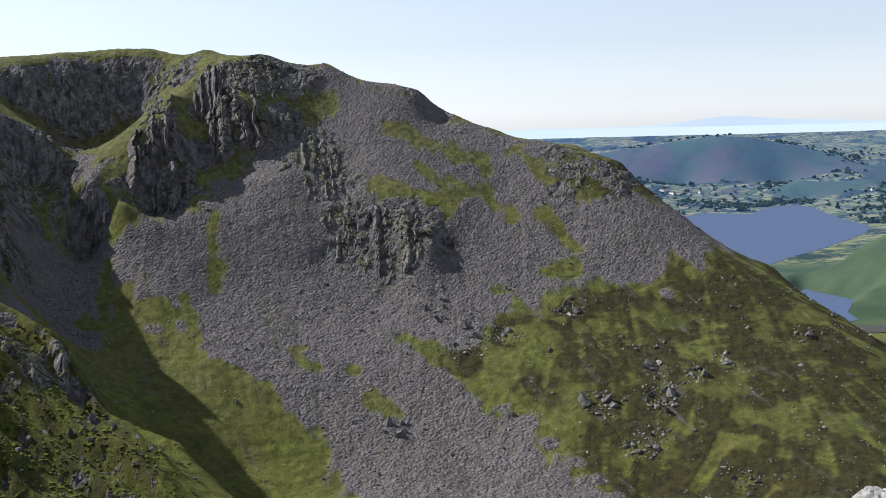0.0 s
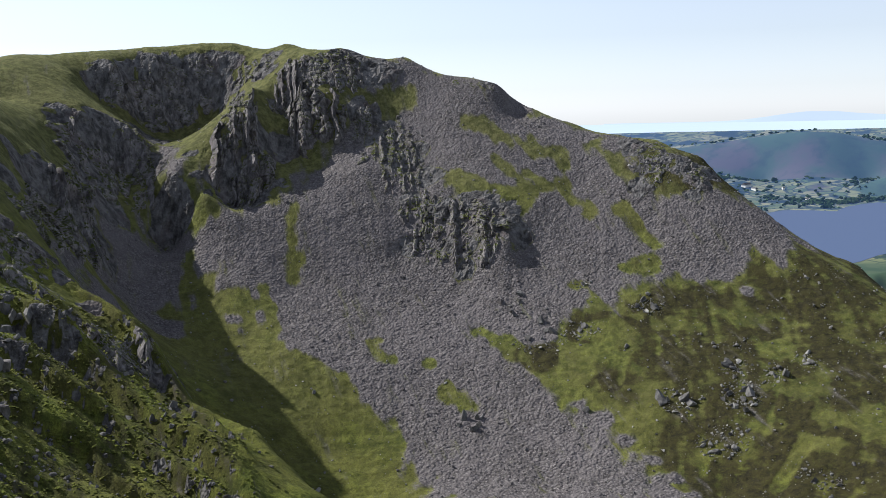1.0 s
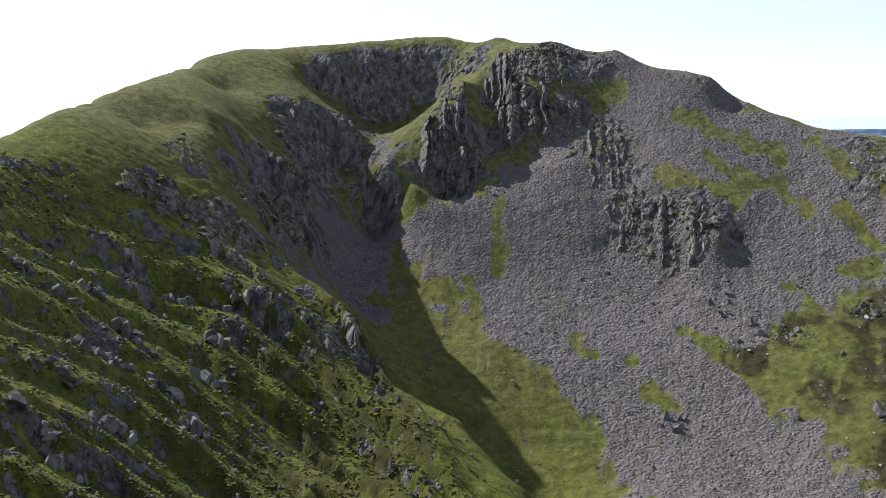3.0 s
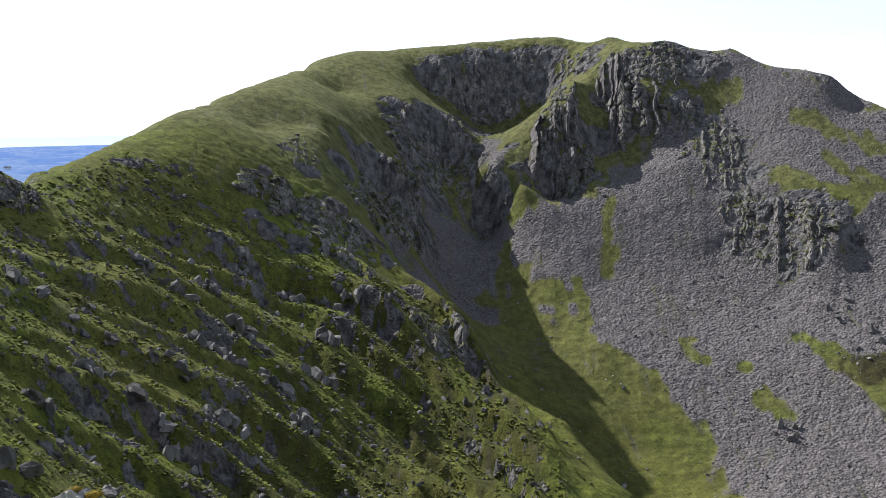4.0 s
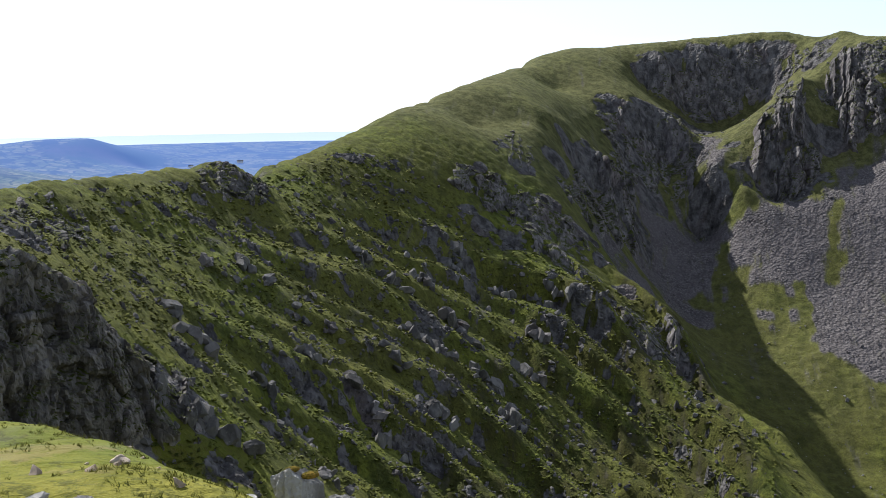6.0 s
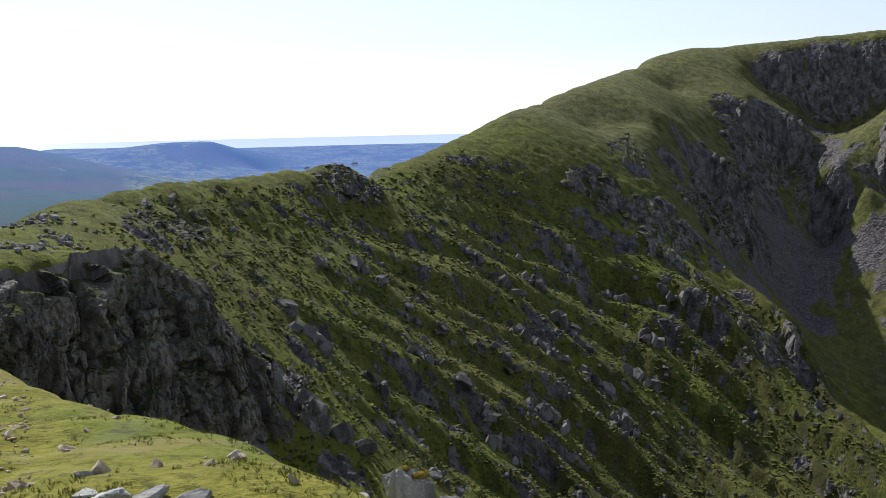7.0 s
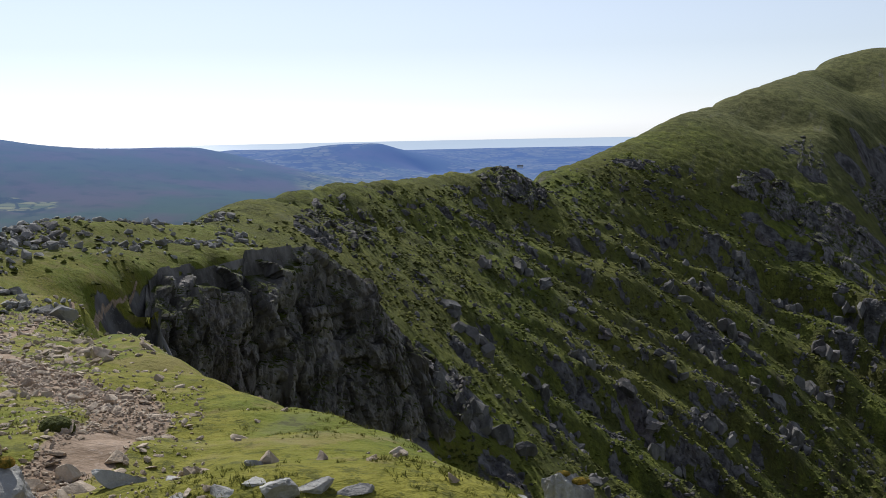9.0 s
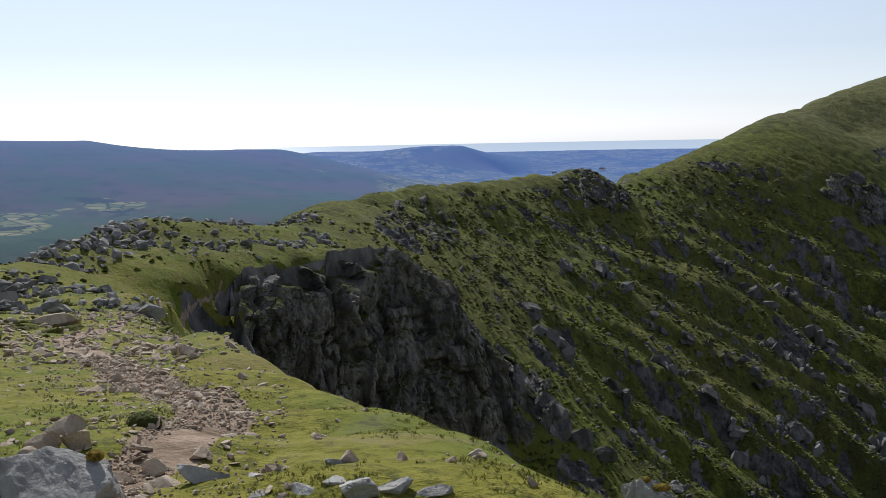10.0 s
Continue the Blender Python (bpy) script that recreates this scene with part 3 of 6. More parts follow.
# ---- patches of cover: x, y, z, radius ----
CRAGS_HEADWALL = [(22, 567, 24, 9), (37, 571, 23, 12), (52, 574, 21, 14), (67, 578, 25, 14), (79, 578, 29, 12), (7, 505, 3, 9), (22, 511, -0, 11),
    (11, 491, -12, 12), (-2, 430, -20, 9), (17, 482, -21, 10), (-8, 428, -18, 7), (37, 540, -3, 10), (24, 469, -28, 10), (36, 498, -17, 9)]
CRAGS_BUTTRESS = [(76, 487, -3, 10), (70, 480, -14, 11), (76, 472, -27, 10), (83, 476, -21, 9), (107, 523, 10, 10), (113, 500, 2, 11), (122, 503, 9, 8),
    (129, 528, 25, 11), (115, 532, 23, 9), (99, 498, -11, 8), (122, 492, -4, 7), (65, 562, 6, 5), (140, 505, 6, 7), (151, 525, 23, 10),
    (142, 534, 31, 7), (86, 566, 20, 7)]
CRAGS_GULLY = [(91, 577, 32, 7), (100, 557, 26, 7), (79, 565, 13, 5), (70, 557, 1, 5), (56, 494, -12, 4), (87, 554, 13, 5), (107, 563, 33, 5),
    (63, 488, -10, 5), (60, 480, -19, 5)]
CRAGS_LOWER = [(150, 493, -7, 8), (149, 477, -20, 8), (158, 461, -27, 7), (146, 454, -36, 5), (157, 441, -40, 8), (168, 437, -38, 9), (175, 424, -43, 9),
    (180, 416, -49, 6), (139, 435, -54, 5), (156, 425, -53, 8), (156, 413, -63, 5), (160, 481, -15, 5), (138, 491, -7, 4)]
CRAGS_NOSE = [(249, 440, -17, 7), (251, 428, -23, 10), (262, 421, -25, 9), (264, 411, -30, 8), (272, 415, -29, 7), (242, 419, -32, 6),
    (257, 405, -36, 5), (201, 501, 16, 3)]
BOULDER_SPOTS = [(219, 316, -89, 5), (192, 310, -98, 7), (197, 287, -104, 6), (208, 256, -109, 7), (228, 305, -91, 5), (212, 362, -74, 5),
    (194, 386, -68, 4), (190, 289, -105, 5), (211, 301, -96, 7), (242, 308, -87, 4), (277, 306, -82, 4), (172, 366, -82, 9), (164, 385, -75, 7),
    (128, 338, -104, 6)]
SCREES_SHADE = [(8, 385, -55, 15), (20, 365, -71, 15), (34, 340, -89, 14), (48, 316, -105, 12), (19, 430, -60, 17), (32, 448, -48, 15), (30, 410, -74, 12), (10, 450, -40, 15), (0, 420, -36, 13)]
CRAGS_RIDGE = [(-27, 368, -16, 4), (-17, 355, -29, 5), (-8, 350, -38, 5), (-1, 341, -46, 4), (-40, 350, -15, 3), (6, 328, -53, 3), (-26, 342, -29, 4),
    (-36, 345, -20, 3), (-72, 307, -11, 2), (-17, 398, -16, 5), (-35, 375, -9, 3), (13, 297, -67, 5), (21, 304, -71, 5)]
CRAGS_NEAR = [(-53, 70, -13, 2), (-53, 73, -15, 3), (-53, 78, -15, 2), (-53, 81, -13, 2), (-52, 89, -13, 2), (-50, 89, -16, 3), (-51, 83, -18, 3),
    (-49, 91, -18, 2), (-52, 76, -19, 2), (-50, 84, -22, 3), (-49, 94, -14, 1), (-54, 74, -11, 2), (-47, 92, -21, 2), (-71, 130, -11, 3),
    (-63, 110, -11, 2), (-82, 228, -13, 3), (-79, 235, -14, 3), (-90, 215, -10, 1), (-83, 213, -15, 2)]
CRAGS_SLOPE = [(-44, 102, -25, 3), (-41, 104, -28, 3), (-46, 104, -23, 2), (-36, 98, -33, 2), (-43, 93, -28, 2), (-39, 241, -48, 4), (-38, 229, -49, 4),
    (-38, 288, -45, 3), (-29, 321, -38, 5), (-36, 321, -34, 4), (-42, 323, -28, 4), (-48, 171, -38, 1), (-31, 186, -54, 3), (-30, 206, -55, 3),
    (-38, 149, -45, 2), (-56, 132, -23, 2), (-48, 118, -26, 2)]
SCREES_LOWER = [(121, 379, -87, 12), (125, 359, -95, 12), (136, 343, -100, 11), (104, 371, -92, 7), (111, 348, -103, 6), (124, 326, -109, 8),
    (134, 309, -112, 6), (147, 300, -112, 5), (85, 392, -83, 6), (181, 387, -70, 11), (205, 397, -59, 12), (169, 370, -81, 9),
    (144, 364, -89, 8), (58, 381, -88, 2), (111, 312, -115, 6)]
SCREES_RIGHT = [(183, 499, 8, 14), (189, 479, -5, 12), (191, 457, -20, 11), (205, 444, -27, 10), (199, 426, -40, 10), (223, 433, -32, 10),
    (205, 413, -49, 10), (188, 413, -53, 10), (223, 408, -47, 12), (210, 494, 8, 10), (241, 442, -18, 8), (233, 394, -53, 11),
    (223, 461, -11, 8), (248, 373, -60, 10), (262, 382, -50, 9), (275, 369, -55, 8), (250, 390, -48, 6), (274, 387, -45, 7)]
SCREES_STREAK = [(161, 340, -95, 3), (165, 329, -98, 3), (168, 318, -101, 4), (170, 304, -106, 3), (172, 291, -109, 3), (173, 280, -112, 3),
    (152, 363, -88, 4), (225, 389, -58, 4), (226, 377, -64, 3), (271, 359, -61, 3), (251, 354, -70, 3), (148, 293, -113, 4),
    (145, 316, -108, 5), (138, 333, -104, 5)]
TURF_FACE = [(191, 482, -2, 4), (209, 466, -10, 6), (209, 437, -32, 7), (171, 446, -31, 6), (187, 428, -40, 4), (161, 511, 9, 7), (93, 458, -42, 4),
    (89, 441, -57, 4), (111, 388, -84, 3), (125, 371, -90, 3), (193, 386, -68, 3), (170, 457, -25, 5), (220, 384, -62, 7), (214, 419, -43, 3),
    (64, 421, -69, 9)]
HEATHS = [(264, 346, -69, 14), (265, 321, -79, 18), (271, 292, -87, 19), (261, 257, -98, 18), (234, 263, -99, 19), (221, 289, -96, 18),
    (219, 330, -85, 15), (201, 348, -82, 11), (199, 326, -90, 12), (180, 332, -93, 10), (204, 298, -98, 14), (211, 249, -110, 14),
    (227, 232, -107, 14), (191, 270, -111, 11), (184, 362, -80, 9), (221, 361, -73, 11), (163, 357, -88, 8), (262, 361, -62, 6)]
TURF_BRIGHT = [(233, 293, -93, 8), (241, 340, -78, 8), (235, 270, -98, 8), (250, 258, -98, 7), (220, 266, -102, 6), (271, 355, -63, 5),
    (192, 354, -82, 6), (238, 319, -85, 6), (106, 312, -116, 11), (93, 354, -103, 12), (291, 316, -77, 5), (292, 286, -89, 5)]

# ---- crags: brow and foot lines in plan ----
UPPER_HEAD_TOP = [(11.5, 559.0), (31.6, 574.3), (50.0, 583.4), (68.4, 586.2), (86.9, 582.9)]
UPPER_HEAD_FOOT = [(15.3, 547.7), (35.9, 561.4), (56.1, 562.9), (71.2, 565.7), (82.7, 569.3)]
MID_HEAD_TOP = [(-9.7, 490.9), (6.7, 507.5), (24.8, 514.8), (33.8, 514.6), (45.1, 521.9)]
MID_HEAD_FOOT = [(5.0, 457.4), (11.6, 453.2), (23.7, 465.0), (35.6, 478.0), (43.5, 489.4)]
LIP_WALL_TOP = [(-17.7, 377.9), (-11.0, 412.3), (0.0, 432.4), (4.9, 470.7), (11.3, 476.6)]
LIP_WALL_FOOT = [(-9.4, 359.9), (-3.4, 367.0), (5.2, 396.5), (14.1, 418.7), (19.1, 427.7)]
WEST_RIB_TOP = [(63.3, 495.2), (71.3, 509.2), (83.6, 535.1), (91.0, 528.7), (93.6, 521.7)]
WEST_RIB_FOOT = [(60.2, 484.6), (65.2, 481.0), (72.2, 480.6), (78.4, 483.0), (87.1, 490.4)]
WEST_FOOT_TOP = [(69.2, 484.1), (76.4, 489.3), (83.0, 493.2), (89.5, 496.0), (96.5, 495.2)]
WEST_FOOT_FOOT = [(68.1, 474.1), (70.0, 467.8), (75.9, 469.8), (84.0, 474.7), (94.8, 482.1)]
MID_RIB_TOP = [(106.5, 519.3), (113.3, 528.9), (119.8, 525.0), (127.4, 516.4), (133.5, 509.7)]
MID_RIB_FOOT = [(101.6, 507.1), (104.8, 498.8), (112.2, 495.7), (122.0, 495.5), (132.1, 500.3)]
MID_EDGE_TOP = [(102.0, 535.3), (109.5, 546.3), (116.0, 549.0), (117.5, 539.9)]
MID_EDGE_FOOT = [(96.3, 515.6), (100.1, 512.4), (105.1, 512.3), (112.5, 525.4)]
TOP_CRAG_TOP = [(113.7, 538.2), (122.2, 549.7), (141.2, 539.9), (147.5, 530.8)]
TOP_CRAG_FOOT = [(112.3, 524.2), (118.1, 519.6), (125.4, 512.7), (135.7, 511.2), (144.3, 515.6)]
TOP_LEFT_TOP = [(88.2, 572.9), (96.1, 575.8), (106.6, 573.1), (112.7, 560.9)]
TOP_LEFT_FOOT = [(86.1, 564.4), (92.9, 558.6), (101.4, 549.3), (108.8, 547.8)]
GULLY_RIB_TOP = [(73.8, 563.2), (82.0, 565.5), (89.8, 561.5), (89.3, 534.2)]
GULLY_RIB_FOOT = [(72.1, 556.3), (74.8, 525.3), (81.4, 518.0), (86.1, 519.4)]
STEP_CRAG_TOP = [(131.5, 501.8), (138.8, 510.1), (144.6, 508.9), (148.0, 503.3)]
STEP_CRAG_FOOT = [(128.6, 493.3), (133.7, 492.0), (141.0, 494.7), (146.4, 497.9)]
HIGH_CRAG_TOP = [(129.9, 484.4), (143.0, 494.0), (155.9, 503.5), (162.0, 492.6)]
HIGH_CRAG_FOOT = [(126.9, 477.3), (135.4, 471.8), (145.5, 471.8), (156.9, 478.9)]
HIGH_FOOT_TOP = [(135.4, 468.4), (145.0, 480.6), (156.9, 485.4), (159.9, 468.5)]
HIGH_FOOT_FOOT = [(133.4, 459.8), (138.2, 453.3), (147.3, 454.5), (156.8, 458.0)]
LOW_CRAG_TOP = [(137.4, 441.0), (151.4, 448.2), (164.9, 446.9), (173.3, 431.4), (184.2, 421.2)]
LOW_CRAG_FOOT = [(132.5, 433.5), (141.5, 423.4), (150.9, 411.3), (163.2, 408.3), (182.3, 413.3)]
LOW_STEP_TOP = [(138.3, 450.5), (146.3, 456.3), (153.8, 455.3), (156.1, 446.8)]
LOW_STEP_FOOT = [(136.1, 445.1), (141.4, 441.2), (147.7, 440.3), (153.9, 441.9)]
NOSE_CRAG_TOP = [(246.6, 443.4), (257.7, 444.6), (266.5, 436.9), (268.9, 423.1), (273.7, 415.2)]
NOSE_CRAG_FOOT = [(238.0, 428.4), (241.1, 417.7), (247.5, 410.8), (255.6, 404.6), (266.0, 402.3)]
SUMMIT_STEP_TOP = [(185.8, 515.1), (193.0, 509.5), (199.5, 503.0), (206.3, 497.1)]
SUMMIT_STEP_FOOT = [(184.2, 507.4), (192.4, 501.4), (199.0, 496.2), (206.0, 493.6)]
RIDGE_CRAG_TOP = [(-49.3, 340.5), (-37.6, 351.4), (-24.3, 354.1), (-11.2, 359.6), (-0.3, 341.3)]
RIDGE_CRAG_FOOT = [(-49.4, 327.7), (-39.1, 329.8), (-27.3, 326.9), (-15.5, 319.9), (-1.5, 307.8)]
RIDGE_STEP_TOP = [(-39.8, 377.2), (-32.3, 398.5), (-26.1, 393.5), (-22.2, 388.6)]
RIDGE_STEP_FOOT = [(-38.8, 357.8), (-30.9, 364.6), (-25.4, 365.4), (-21.2, 372.2)]
SPUR_CRAG_TOP = [(5.0, 315.4), (14.7, 317.2), (24.8, 322.0), (35.4, 363.5)]
SPUR_CRAG_FOOT = [(2.8, 298.9), (11.5, 291.4), (20.5, 290.6), (27.3, 283.0)]
GULLY_TOP = [(-80.7, 131.4), (-79.7, 138.5), (-81.1, 151.9), (-78.3, 156.1)]
GULLY_FOOT = [(-61.5, 103.2), (-58.9, 105.2), (-59.8, 114.5), (-67.0, 137.8)]
SLABS_TOP = [(-46.9, 97.5), (-47.5, 106.6), (-45.8, 111.1), (-43.5, 113.1)]
SLABS_FOOT = [(-44.3, 93.8), (-42.1, 94.7), (-40.0, 96.2), (-37.5, 98.8)]
KNOLL_TOP = [(-88.8, 223.4), (-86.6, 237.0), (-80.3, 240.6), (-81.1, 258.2)]
KNOLL_FOOT = [(-84.8, 216.4), (-80.2, 219.5), (-76.0, 227.7), (-74.0, 237.8)]
# outcrops on the steep slope: x, y, width, height
OUTCROPS_HIGH = [(-35.9, 248.7, 9.1, 8.6), (-40.0, 223.1, 6.3, 6.9), (-35.3, 225.6, 7.3, 6.0), (-28.4, 293.0, 7.5, 7.7), (-17.3, 272.1, 8.2, 8.9), (-46.0, 161.5, 4.0, 5.1), (-57.0, 243.2, 5.8, 6.0), (-49.2, 242.4, 6.8, 6.0), (-41.3, 292.3, 9.3, 7.7), (-52.5, 127.3, 6.7, 5.6), (-45.2, 96.1, 3.4, 5.0), (-42.4, 100.6, 4.0, 6.7), (-45.6, 139.1, 4.1, 5.1), (-37.5, 162.5, 7.2, 5.1), (-29.4, 186.1, 7.4, 5.8), (-19.3, 218.7, 7.2, 8.2)]
OUTCROPS_LOW = [(-38.5, 103.5, 4.8, 4.5), (-40.0, 135.4, 4.6, 3.8), (-26.3, 231.1, 7.5, 8.1), (-39.5, 196.1, 5.1, 4.5), (-12.9, 301.1, 7.7, 9.1), (-45.1, 91.5, 2.6, 4.6), (-62.6, 184.1, 6.1, 5.1), (-54.3, 184.2, 4.9, 3.9), (-65.4, 171.3, 5.0, 4.4), (-49.0, 187.6, 4.1, 3.9), (-44.6, 262.3, 6.2, 5.9), (-30.2, 243.8, 5.8, 6.5), (-17.5, 251.7, 7.1, 6.7), (-31.2, 155.5, 5.2, 5.0), (-32.1, 120.3, 4.1, 3.1)]

# ---- the ground: one sheet round the viewer, finest where it is looked at ----
def bearings(step, wide):
    fine = np.arange(-54, 51.01, step)
    rest = np.linspace(51, 306, wide + 1)[1:-1]
    return np.radians(np.concatenate([fine, rest]))


def ranges():
    return np.concatenate([np.geomspace(0.6, 4, 30)[:-1], np.geomspace(4, 50, 170)[:-1], np.geomspace(50, 130, 120)[:-1],
                           np.geomspace(130, 300, 150)[:-1], np.geomspace(300, 620, 280)[:-1], np.geomspace(620, 1600, 26)])


def sheet_mesh(name, x, y, z, rows, cols, centre=None):
    """A ring-shaped grid mesh; rows outward, columns round."""
    co = np.stack([x, y, z], 1)
    i = np.arange(rows * cols).reshape(rows, cols)
    a, b = i[:-1], i[1:]
    quads = np.stack([a, b, np.roll(b, -1, 1), np.roll(a, -1, 1)], -1).reshape(-1, 4)
    faces = quads
    me = bpy.data.meshes.new(name)
    nv = len(co) + (centre is not None)
    me.vertices.add(nv)
    flat = np.zeros((nv, 3), np.float32)
    flat[:len(co)] = co
    tri = np.zeros((0, 3), int)
    if centre is not None:
        flat[-1] = centre
        tri = np.stack([np.full(cols, nv - 1), i[0], np.roll(i[0], -1)], 1)
    me.vertices.foreach_set("co", flat.ravel())
    loops = np.concatenate([faces.ravel(), tri.ravel()])
    me.loops.add(len(loops))
    me.loops.foreach_set("vertex_index", loops.astype(np.int32))
    starts = np.concatenate([np.arange(len(faces)) * 4, len(faces) * 4 + np.arange(len(tri)) * 3])
    me.polygons.add(len(starts))
    me.polygons.foreach_set("loop_start", starts.astype(np.int32))
    me.update(calc_edges=True)
    me.polygons.foreach_set("use_smooth", np.ones(len(starts), bool))
    return me


def give(me, name, v):
    at = me.attributes.new(name, "FLOAT", "POINT")
    w = np.zeros(len(me.vertices), np.float32)
    w[:len(v)] = v
    at.data.foreach_set("value", w)


def grid_normals(x, y, z, rows, cols):
    g = np.stack([x, y, z], 1).reshape(rows, cols, 3)
    du = np.gradient(g, axis=0)
    dv = np.roll(g, -1, 1) - np.roll(g, 1, 1)
    n = np.cross(dv, du)
    n /= np.linalg.norm(n, axis=2, keepdims=True) + 1e-9
    n[n[..., 2] < 0] *= -1
    return n.reshape(-1, 3)


CRAGS = CRAGS_HEADWALL + CRAGS_BUTTRESS + CRAGS_GULLY + CRAGS_LOWER + CRAGS_NOSE + CRAGS_RIDGE + CRAGS_NEAR + CRAGS_SLOPE
TRAIL = [(-4.4, 4.2), (-4.6, 4.6), (-5.0, 5.4), (-5.3, 6.1), (-6.3, 7.6), (-7.9, 9.3), (-9.2, 10.1), (-12.1, 12.6), (-17.7, 17.3), (-24.0, 22.3), (-26.2, 25.3),
         (-29.9, 30.3), (-36.7, 38.5), (-40.8, 44.7), (-51.0, 58.4), (-52.6, 63.8), (-53.6, 66.5)]
DIRT = [(-4.85, 5.3), (-5.0, 5.6), (-5.25, 6.1), (-5.9, 7.1)]


def line_distance(x, y, line):
    best = np.full(len(x), 1e9)
    for (ax, ay), (bx, by) in zip(line, line[1:]):
        t = np.clip(((x - ax) * (bx - ax) + (y - ay) * (by - ay)) / ((bx - ax) ** 2 + (by - ay) ** 2), 0, 1)
        best = np.minimum(best, np.hypot(x - ax - t * (bx - ax), y - ay - t * (by - ay)))
    return best


def shore_distance(x, y, shore):
    """Metres from the shore line, negative inside."""
    best, inside = np.full(len(x), 1e9), np.zeros(len(x), bool)
    for (ax, ay), (bx, by) in zip(shore, shore[1:] + shore[:1]):
        t = np.clip(((x - ax) * (bx - ax) + (y - ay) * (by - ay)) / ((bx - ax) ** 2 + (by - ay) ** 2), 0, 1)
        best = np.minimum(best, np.hypot(x - ax - t * (bx - ax), y - ay - t * (by - ay)))
        inside ^= ((ay > y) != (by > y)) & (x < (bx - ax) * (y - ay) / (by - ay + 1e-9) + ax)
    return np.where(inside, -best, best)


# outline of the scree face in plan
SCREE_EDGE = [(48, 520), (49, 472), (57, 464), (71, 460), (93, 469), (114, 482), (142, 503), (157, 522), (182, 520), (201, 495), (232, 468), (247, 448), (236, 423), (245, 407),
              (262, 400), (290, 388), (286, 372), (247, 373), (231, 378), (209, 381), (176, 376), (150, 378), (149, 349), (158, 310), (168, 262), (128, 262), (102, 345), (94, 368),
              (80, 389), (77, 415), (60, 406), (53, 423), (42, 445)]
# ribs of the steep slope: place across it, height, width of the rocky side and of the grassy back
RIBS = [(352, 4.5, 9, 24), (328, 3.0, 6, 16), (309, 5.5, 9, 24), (287, 3.0, 6, 16), (266, 3.4, 6, 20), (241, 5.0, 9, 24), (222, 2.4, 5, 14), (203, 3.6, 7, 20),
        (182, 2.6, 5, 16), (164, 3.2, 6, 18), (146, 2.2, 5, 14), (130, 2.4, 5, 14)]
# strips of turf on the scree face, from top to foot in plan, with their half width
STRIPS = [([(149, 508), (164, 511)], 6), ([(184, 484), (195, 473), (208, 458), (218, 451)], 5), ([(187, 460), (195, 441)], 3), ([(199, 447), (207, 437), (218, 420)], 3), ([(166, 454), (177, 441), (195, 434)], 6), ([(96, 464), (91, 453), (87, 431)], 2.6), ([(56, 536), (70, 556), (82, 557)], 5), ([(51, 474), (57, 469)], 4), ([(48, 451), (51, 431), (52, 410)], 5), ([(50, 412), (61, 400), (71, 387), (86, 366), (96, 336)], 9), ([(74, 428), (73, 390)], 4), ([(106, 389), (109, 378)], 4), ([(150, 378), (159, 357), (165, 334)], 4), ([(126, 355), (132, 342)], 4), ([(236, 453), (239, 435)], 4), ([(229, 414), (231, 391)], 4)]

AZ, RR = bearings(0.125, 110), ranges()
COLS, ROWS = len(AZ), len(RR)
gx = (RR[:, None] * np.sin(AZ)[None]).ravel()
gy = (RR[:, None] * np.cos(AZ)[None]).ravel()
gr, gaz = np.repeat(RR, COLS), np.degrees(np.tile(AZ, ROWS))
gaz = np.where(gaz > 180, gaz - 360, gaz)
_h = base_height((RR[::2, None] * np.sin(AZ[::2])[None]).ravel(), (RR[::2, None] * np.cos(AZ[::2])[None]).ravel())
_h = ((_h - 1.65) / np.repeat(RR[::2], len(AZ[::2]))).reshape(len(RR[::2]), -1)
_h = np.stack([np.interp(np.arange(ROWS), np.arange(0, ROWS, 2), c) for c in _h.T], 1)
_h = np.stack([np.interp(np.arange(COLS), np.arange(0, COLS, 2), r) for r in _h])
gz = 1.65 + gr * _h.ravel()
nrm = grid_normals(gx, gy, gz, ROWS, COLS)
gz = np.where(gr < 1.65, 0.0, gz)
P0 = np.stack([gx, gy, gz], 1)

def softened(v, rows, cols):
    """A cover spread over its neighbours, so that its edge thins out."""
    q = v.reshape(ROWS, COLS)
    for axis, n in ((0, rows), (1, cols)):
        q = sum(np.roll(q, s, axis) for s in range(-n, n + 1)) / (2 * n + 1)
    return q.ravel()


# cover: rock, scree and heather by the plan and the steepness
steep = 1 - nrm[:, 2]
w_mid = fbm(P0 * np.array([0.11, 0.11, 0.05]), 4)
w_low = fbm(P0 * 0.03, 4)
streak = fbm(np.stack([np.radians(gaz) * 52, gr * 0.022, gz * 0.01], 1), 5, 0.6)
ragged = 1.1 * w_low + 0.9 * w_mid + 0.4 * streak
rock = smooth(steep + 0.2 * w_mid, 0.42, 0.56) * (gr > 40) * (gr < 900)
rock = rock * np.where(gaz < -33, smooth(gr, 66, 70), 1)
crag = blobs(P0, CRAGS, ragged, 1.2)
rock = np.maximum(rock, crag * smooth(w_mid + 0.40, -0.1, 0.2))
slope_zone = smooth(gr, 70, 100) * (1 - smooth(gr, 340, 385)) * smooth(gaz, -33, -28) * (1 - smooth(gaz, 8, 14))
slope_zone = slope_zone * (1 - smooth(gaz, 6, 12))
